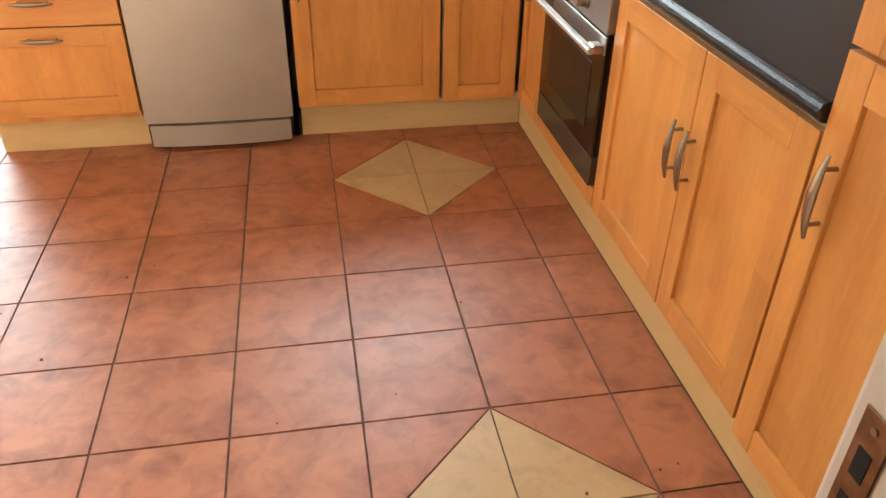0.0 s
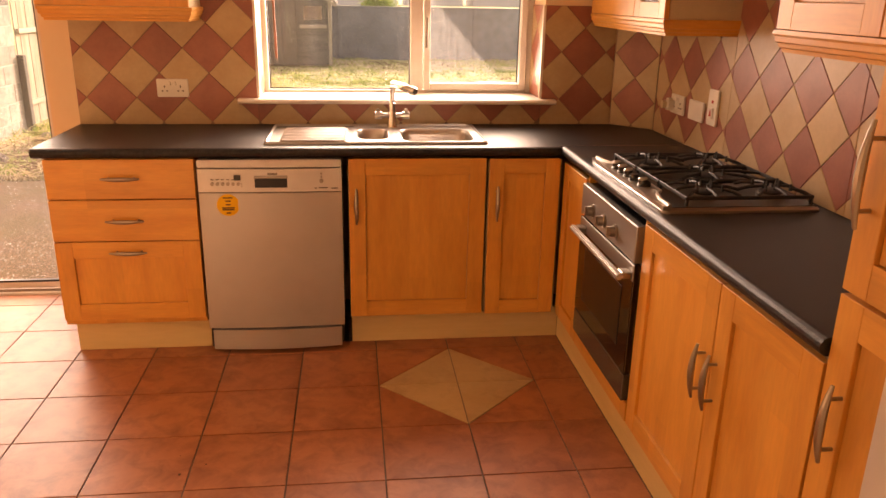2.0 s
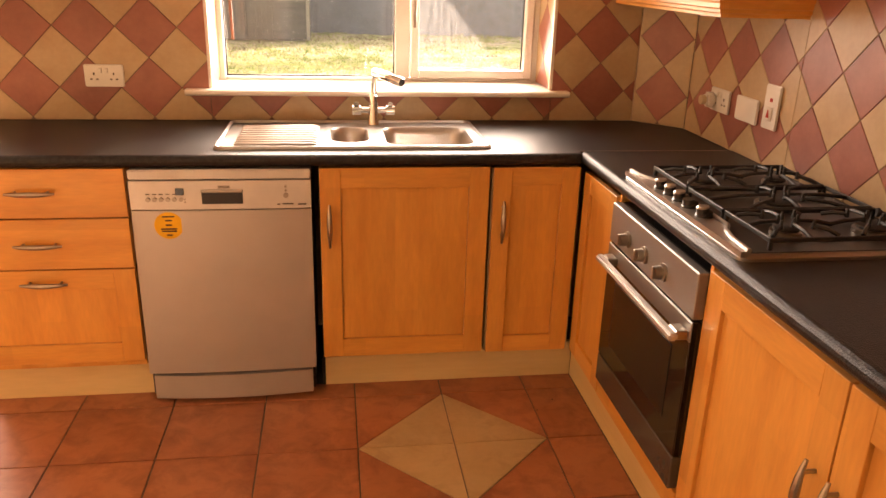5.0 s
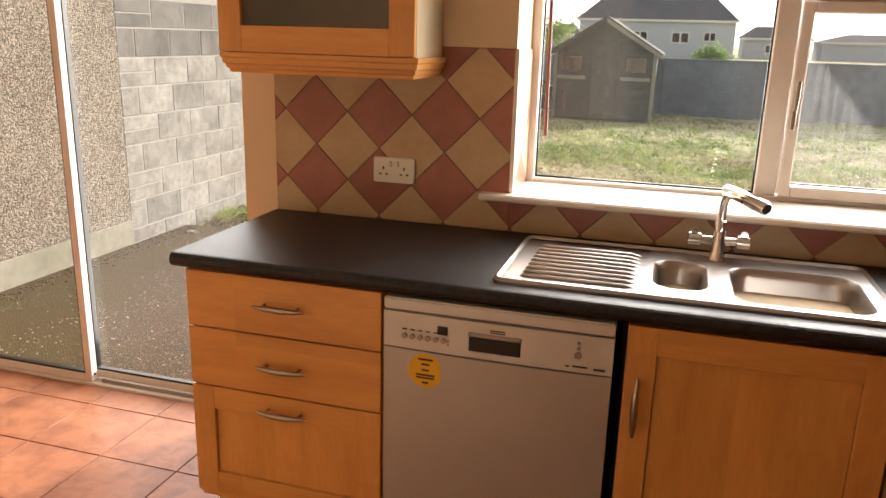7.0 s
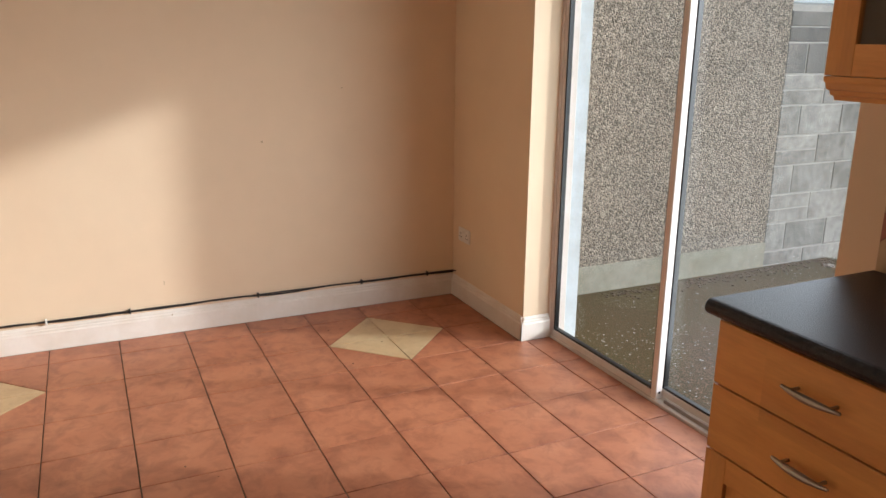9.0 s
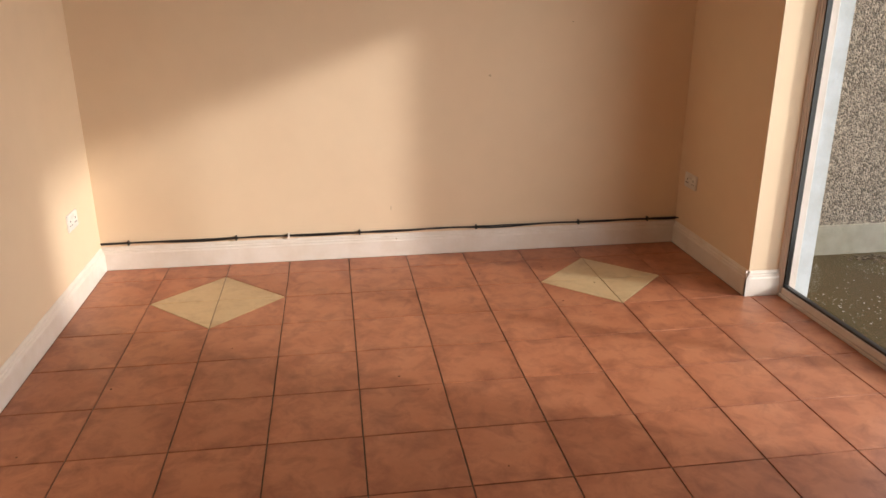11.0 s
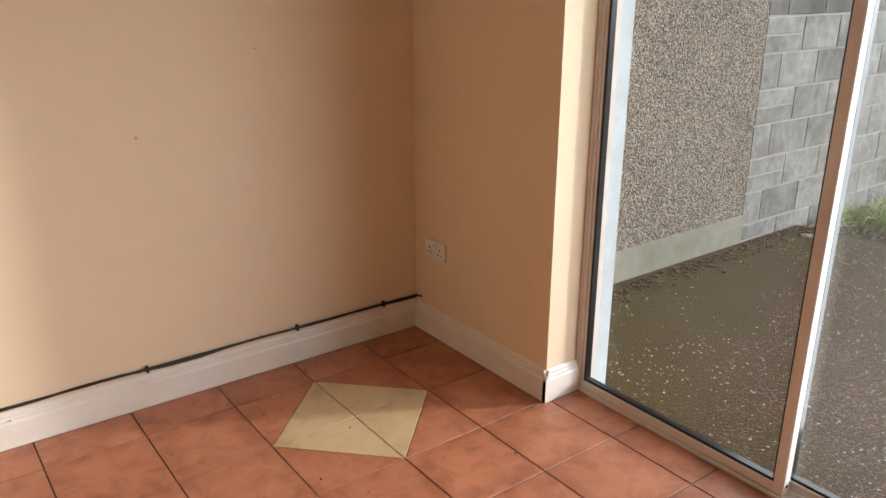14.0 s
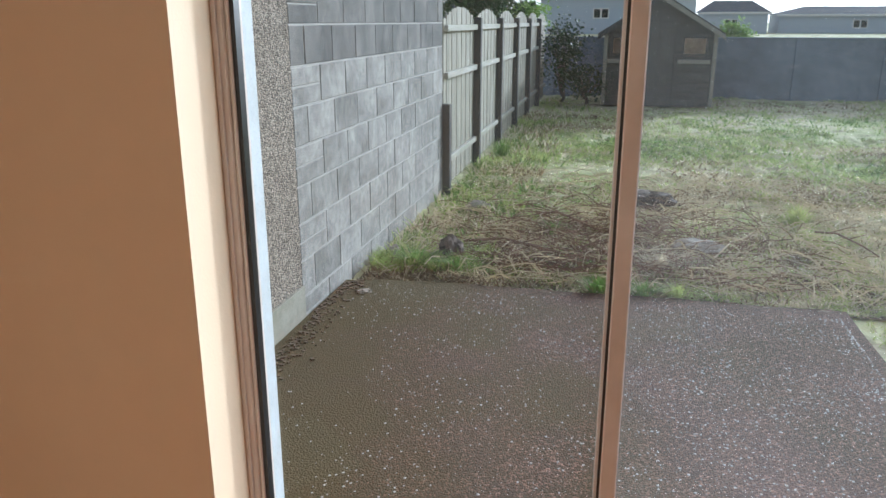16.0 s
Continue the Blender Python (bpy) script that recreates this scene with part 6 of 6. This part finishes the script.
pylon = thing("pylon", (-27.0, 205, ZG), "distant grey steel lattice pylon", "pylon")
for sx in (-1, 1):
    part("leg", tube(B(), [(-27 + sx * 1.7, 205, ZG - 0.3), (-27 + sx * 0.5, 205, 17)], 0.12, 5), PYLON, pylon)
for k in range(8):
    z0, z1 = 2.1 * k, 2.1 * (k + 1)
    a, b = 1.7 - 1.2 * z0 / 17, 1.7 - 1.2 * z1 / 17
    part("brace", tube(B(), [(-27 - a, 205, z0), (-27 + b, 205, z1)], 0.07, 4), PYLON, pylon)
    part("brace", tube(B(), [(-27 + a, 205, z0), (-27 - b, 205, z1)], 0.07, 4), PYLON, pylon)
part("crossarm", tube(B(), [(-28.2, 205, 16.4), (-25.8, 205, 16.4)], 0.1, 4), PYLON, pylon)


def shrub(name, at, rx, ry, rz, count, leaf, label, category, seed, trunk=0.0, mat=LEAF):
    """A plant with stems and a crown of many small leaf clumps, uneven in outline."""
    r = random.Random(seed)
    e = thing(name, at, label, category)
    c = Vector(at) + Vector((0, 0, trunk + rz))
    bm = B()
    tube(bm, [at, (at[0] + 0.05, at[1], at[2] + trunk * 0.6), (c.x, c.y, c.z)], [0.03 + 0.03 * rz, 0.03 + 0.02 * rz, 0.02], 7)
    ends = []
    for k in range(14):
        a, b = r.uniform(0, 6.28), r.uniform(-0.6, 1.2)
        q = c + Vector((rx * math.cos(a) * math.cos(b) * 0.75, ry * math.sin(a) * math.cos(b) * 0.75, rz * math.sin(b) * 0.8))
        ends.append(q)
        tube(bm, [(c.x, c.y, at[2] + trunk * 0.7 + 0.1), Vector((c.x, c.y, c.z)).lerp(q, 0.5) + Vector((0, 0, -0.05)), q], [0.02 + 0.01 * rz, 0.015, 0.006], 5)
    part("trunk", bm, BARK, e)
    vs, fs_ = [], []
    for k in range(count):
        q = ends[r.randrange(len(ends))]
        p = q + Vector((r.gauss(0, rx * 0.26), r.gauss(0, ry * 0.26), r.gauss(0, rz * 0.26)))
        d = Vector((r.uniform(-1, 1), r.uniform(-1, 1), r.uniform(-1, 1))).normalized()
        s = d.cross(Vector((0.3, 0.5, 0.8))).normalized() * leaf * 0.45
        b0 = len(vs)
        vs += [p, p + d * leaf * 0.5 + s, p + d * leaf, p + d * leaf * 0.5 - s]
        fs_.append((b0, b0 + 1, b0 + 2, b0 + 3))
    me = bpy.data.meshes.new("crown")
    me.from_pydata([tuple(v - Vector(at)) for v in vs], [], fs_)
    me.materials.append(mat)
    cr = new("crown", me)
    cr.parent = e
    return e


shrub("tree", (-7.4, 23.5, ZG), 1.5, 1.3, 1.6, 3500, 0.16, "dark leafy tree behind the fence", "tree", 4, 1.0)
shrub("bush", (0.55, 27.0, ZG), 0.55, 0.5, 0.45, 1300, 0.09, "round green bush beyond the garden wall", "bush", 5, 0.75, WEED)
shrub("climbing_plant", (-4.15, 17.6, ZG), 0.5, 0.8, 0.8, 1500, 0.07, "straggly climber over the end of the fence", "plant", 6, 0.1)
shrub("bush", (-3.6, 17.3, ZG), 0.55, 0.4, 0.42, 1200, 0.07, "dark low bush beside the shed", "bush", 9, 0.0)
shrub("bush", (-10.5, 60.0, ZG), 2.2, 1.5, 1.1, 1500, 0.25, "green hedge in front of the far houses", "bush", 10, 0.8, WEED)
bare = thing("bare_tree", (7.6, 32, ZG), "leafless tree beyond the garden wall", "tree")
bm = B()
rt = random.Random(12)


def limb(p, d, l_, rad, depth):
    q = p + d * l_
    tube(bm, [p, p.lerp(q, 0.5) + Vector((rt.uniform(-0.05, 0.05), 0, 0.03)) * l_, q], [rad, rad * 0.8, rad * 0.6], 5)
    if depth:
        for k in range(3):
            limb(q if k else p.lerp(q, 0.7), (d + Vector((rt.uniform(-0.8, 0.8), rt.uniform(-0.8, 0.8), rt.uniform(-0.1, 0.5)))).normalized(), l_ * 0.68, rad * 0.55, depth - 1)


limb(Vector((7.6, 32, ZG)), Vector((0, 0, 1)), 1.7, 0.10, 5)
part("branches", bm, BARK, bare)

# ---- floor tiles ----
P, JOINT = 0.333, 0.0050
DIAMONDS = ((0, 0), (0, -5), (-12, 1), (-12, -5))


def clip(poly, x0, x1, y0, y1):
    """The part of a convex outline inside a rectangle."""
    for ax, lim, sign in ((0, x0, 1), (0, x1, -1), (1, y0, 1), (1, y1, -1)):
        out = []
        for i, p in enumerate(poly):
            q = poly[(i + 1) % len(poly)]
            a, b = sign * (p[ax] - lim), sign * (q[ax] - lim)
            if a >= 0:
                out.append(p)
            if a * b < 0:
                f = a / (a - b)
                out.append((p[0] + f * (q[0] - p[0]), p[1] + f * (q[1] - p[1])))
        poly = out
        if len(poly) < 3:
            return []
    return poly


def shrunk(poly, d):
    """A convex outline, counter-clockwise, moved in by d on every side."""
    n = len(poly)
    lines = []
    for i in range(n):
        a, b = Vector(poly[i]), Vector(poly[(i + 1) % n])
        e = (b - a)
        if e.length < 1e-6:
            continue
        e.normalize()
        lines.append((a + Vector((-e.y, e.x)) * d, e))
    out = []
    for i in range(len(lines)):
        (p, u), (q, v) = lines[i - 1], lines[i]
        den = u.x * v.y - u.y * v.x
        if abs(den) < 1e-6:
            out.append(tuple(q))
            continue
        t = ((q.x - p.x) * v.y - (q.y - p.y) * v.x) / den
        out.append(tuple(p + u * t))
    return out


def area_of(poly):
    return 0.5 * sum(poly[i - 1][0] * poly[i][1] - poly[i][0] * poly[i - 1][1] for i in range(len(poly)))


PIECES = {}


def piece_mesh(poly, thick, mat, cham=0.0012):
    """A tile of the given outline about its own centre, with a worn top edge; alike outlines share one mesh."""
    cx, cy = sum(p[0] for p in poly) / len(poly), sum(p[1] for p in poly) / len(poly)
    key = (mat.name, *(round(c, 4) for p in poly for c in (p[0] - cx, p[1] - cy)))
    if key not in PIECES:
        loc = [(p[0] - cx, p[1] - cy) for p in poly]
        top = shrunk(loc, cham)
        n = len(loc)
        if len(top) != n:
            top = [(x * 0.99, y * 0.99) for x, y in loc]
        v = [(x, y, -thick) for x, y in loc] + [(x, y, -cham) for x, y in loc] + [(x, y, 0) for x, y in top]
        f = [tuple(range(2 * n, 3 * n))]
        for r in (0, 1):
            f += [(r * n + i, r * n + (i + 1) % n, (r + 1) * n + (i + 1) % n, (r + 1) * n + i) for i in range(n)]
        me = bpy.data.meshes.new("tile")
        me.from_pydata(v, [], f)
        me.materials.append(mat)
        PIECES[key] = me
    return PIECES[key], cx, cy


rt = random.Random(77)


def lay(poly, mat, parent, m=None, thick=0.008, lift=0.0):
    if len(poly) < 3 or area_of(poly) < 0.0004:
        return
    me, cx, cy = piece_mesh(poly, thick, mat)
    ob = new("tile", me)
    ob.parent = parent
    ob.matrix_local = (m or Matrix()) @ pose(cx, cy, lift + rt.uniform(0, 0.0006), rt.gauss(0, 0.06), rt.gauss(0, 0.06), 0)


REGIONS = ((XW + 0.019, 0.540, YS, 0.448), (XW + 0.019, -1.680, 0.448, YN - 0.019), (PX0 + 0.019, PX1, 3 * P, 1.147), (DX0, DX1, -2.475, YS))
for gi in range(-14, 2):
    for gj in range(-8, 4):
        sq = [(gi * P, gj * P), ((gi + 1) * P, gj * P), ((gi + 1) * P, (gj + 1) * P), (gi * P, (gj + 1) * P)]
        tri = None
        for ci, cj in DIAMONDS:
            if gi in (ci - 1, ci) and gj in (cj - 1, cj):
                c = (ci * P, cj * P)
                k = min(range(4), key=lambda q: abs(sq[q][0] - c[0]) + abs(sq[q][1] - c[1]))
                tri = ([sq[k], sq[(k + 1) % 4], sq[(k + 3) % 4]], [sq[(k + 2) % 4], sq[(k + 3) % 4], sq[(k + 1) % 4]])
        for rg in REGIONS:
            pieces = [(sq, TERRA)] if not tri else [(tri[0], CREAM_TILE), (tri[1], TERRA)]
            x0, x1, y0, y1 = rg
            if rg is REGIONS[0] and sq[1][0] <= -1.6:
                y1 = YN - 0.019
            if rg is REGIONS[0] and -11 <= gi <= -6:        # whole tiles run into the patio opening
                y1 = 3 * P
            if rg is REGIONS[1] and sq[1][0] <= -1.6:
                continue
            for pl, mt in pieces:
                cl = clip(pl, x0, x1, y0, y1)
                if cl:
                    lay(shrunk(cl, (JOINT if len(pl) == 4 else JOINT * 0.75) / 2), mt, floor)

# ---- diamond wall tiles ----
HA, HC = 0.1152, 0.1167                               # half diagonals, across and up


def tile_wall(parent, m, rects, u0, z0, u_lo, u_hi, first_red=True):
    """Diamonds in rows of red and cream over rectangles of a wall; m takes (across, up, out) to the world."""
    for k in range(-6, 7):
        red = (k % 2 == 0) == first_red
        zc = z0 + HC * k
        off = 0.0 if k % 2 == 0 else HA
        n0, n1 = int((u_lo - u0) / (2 * HA)) - 2, int((u_hi - u0) / (2 * HA)) + 2
        for n in range(n0, n1 + 1):
            uc = u0 + 2 * HA * n + off
            dia = [(uc - HA, zc), (uc, zc - HC), (uc + HA, zc), (uc, zc + HC)]
            for r in rects:
                cl = clip(dia, *r)
                if cl:
                    lay(shrunk(cl, 0.0012), WALL_RED if red else WALL_CREAM, parent, m, 0.006, 0.0075)


def backing(name, m, rects):
    bm = B()
    for r in rects:
        box(bm, r[0], r[1], r[2], r[3], 0.0, 0.0045)
    ob = part(name, bm, WALL_GROUT, turn=m)
    return tagged(ob, "red and cream diamond wall tiles with thin grout", "wall tiles", kind="structure")


def face(origin, across, out):
    a, o = Vector(across), Vector(out)
    u = Vector((0, 0, 1))
    return Matrix(((a.x, u.x, o.x, origin[0]), (a.y, u.y, o.y, origin[1]), (a.z, u.z, o.z, origin[2]), (0, 0, 0, 1)))


TOP = 1.523
north_m = face((0, YN, 0), (1, 0, 0), (0, -1, 0))
north_r = [(-1.725, WX0, WT1, TOP), (WX0, WX1, WT1, 1.044), (WX1, 0.900, WT1, TOP)]
tile_wall(backing("wall_tiles_north", north_m, north_r), north_m, north_r, -1.335, 1.302, -1.73, 0.92)
east_m = face((XE, 0, 0), (0, -1, 0), (-1, 0, 0))
east_r = [(-0.800, -0.040, WT1, 1.430), (-0.040, 0.780, WT1, 1.70), (0.780, 1.615, WT1, 1.430)]
tile_wall(backing("wall_tiles_east", east_m, east_r), east_m, east_r, 0.510, 1.296, -0.81, 1.62)
dv = Vector((XE - 0.905, 0.805 - YN, 0))
dl = dv.length
dv.normalize()
corner_m = face((0.905, YN, 0), tuple(dv), (dv.y, -dv.x, 0))
corner_r = [(0.004, dl - 0.004, WT1, 1.430)]
tile_wall(backing("wall_tiles_corner", corner_m, corner_r), corner_m, corner_r, dl / 2, 1.302, 0, dl)
reveal_m = face((WX0, YN, 0), (0, 1, 0), (1, 0, 0))
reveal_r = [(0.012, FY0 - YN - 0.002, 1.070, TOP)]
tile_wall(backing("wall_tiles_reveal", reveal_m, reveal_r), reveal_m, reveal_r, 0.12, 1.302, 0, 0.26)
reveal2_m = face((WX1, FY0, 0), (0, -1, 0), (-1, 0, 0))
reveal2_r = [(0.002, FY0 - YN - 0.012, 1.070, TOP)]
tile_wall(backing("wall_tiles_reveal_east", reveal2_m, reveal2_r), reveal2_m, reveal2_r, 0.12, 1.302, 0, 0.26)
solid("trim", GLOSS_WHITE, "pale edge strips beside the window tiles", "trim", (WX0 - 0.004, WX0 + 0.010, YN - 0.010, YN + 0.010, 1.070, TOP), (WX1 - 0.010, WX1 + 0.004, YN - 0.010, YN + 0.010, 1.070, TOP), bev=0.002)

# ---- concrete blocks ----
BM = {}


def block(length, height, mat):
    key = (round(length, 3), height, mat.name)
    if key not in BM:
        bm = box(B(), -0.096, 0, 0, key[0], 0, height, 0.005)
        bmesh.ops.recalc_face_normals(bm, faces=bm.faces)
        me = bpy.data.meshes.new("block")
        bm.to_mesh(me)
        bm.free()
        me.materials.append(mat)
        BM[key] = me
    return BM[key]


for row in range(9):
    z = -0.315 + 0.235 * row
    y = 4.061 - 0.465 if row % 2 else 4.295 - 0.465
    while y < 7.75:
        a, b = max(y, 3.845), min(y + 0.455, 7.755)
        if b - a > 0.05:
            halves = ((z, 0.108), (z + 0.116, 0.108)) if row % 2 == 0 and a < 3.9 else ((z, 0.225),)
            for zz, hh in halves:
                ob = new("block", block(b - a, hh, BLOCK_OLD if row > 6 else BLOCK))
                ob.parent = block_wall
                ob.matrix_local = pose(XB + rt.uniform(-0.001, 0.0025), a, zz, 0, 0, rt.uniform(-0.2, 0.2))
        y += 0.465
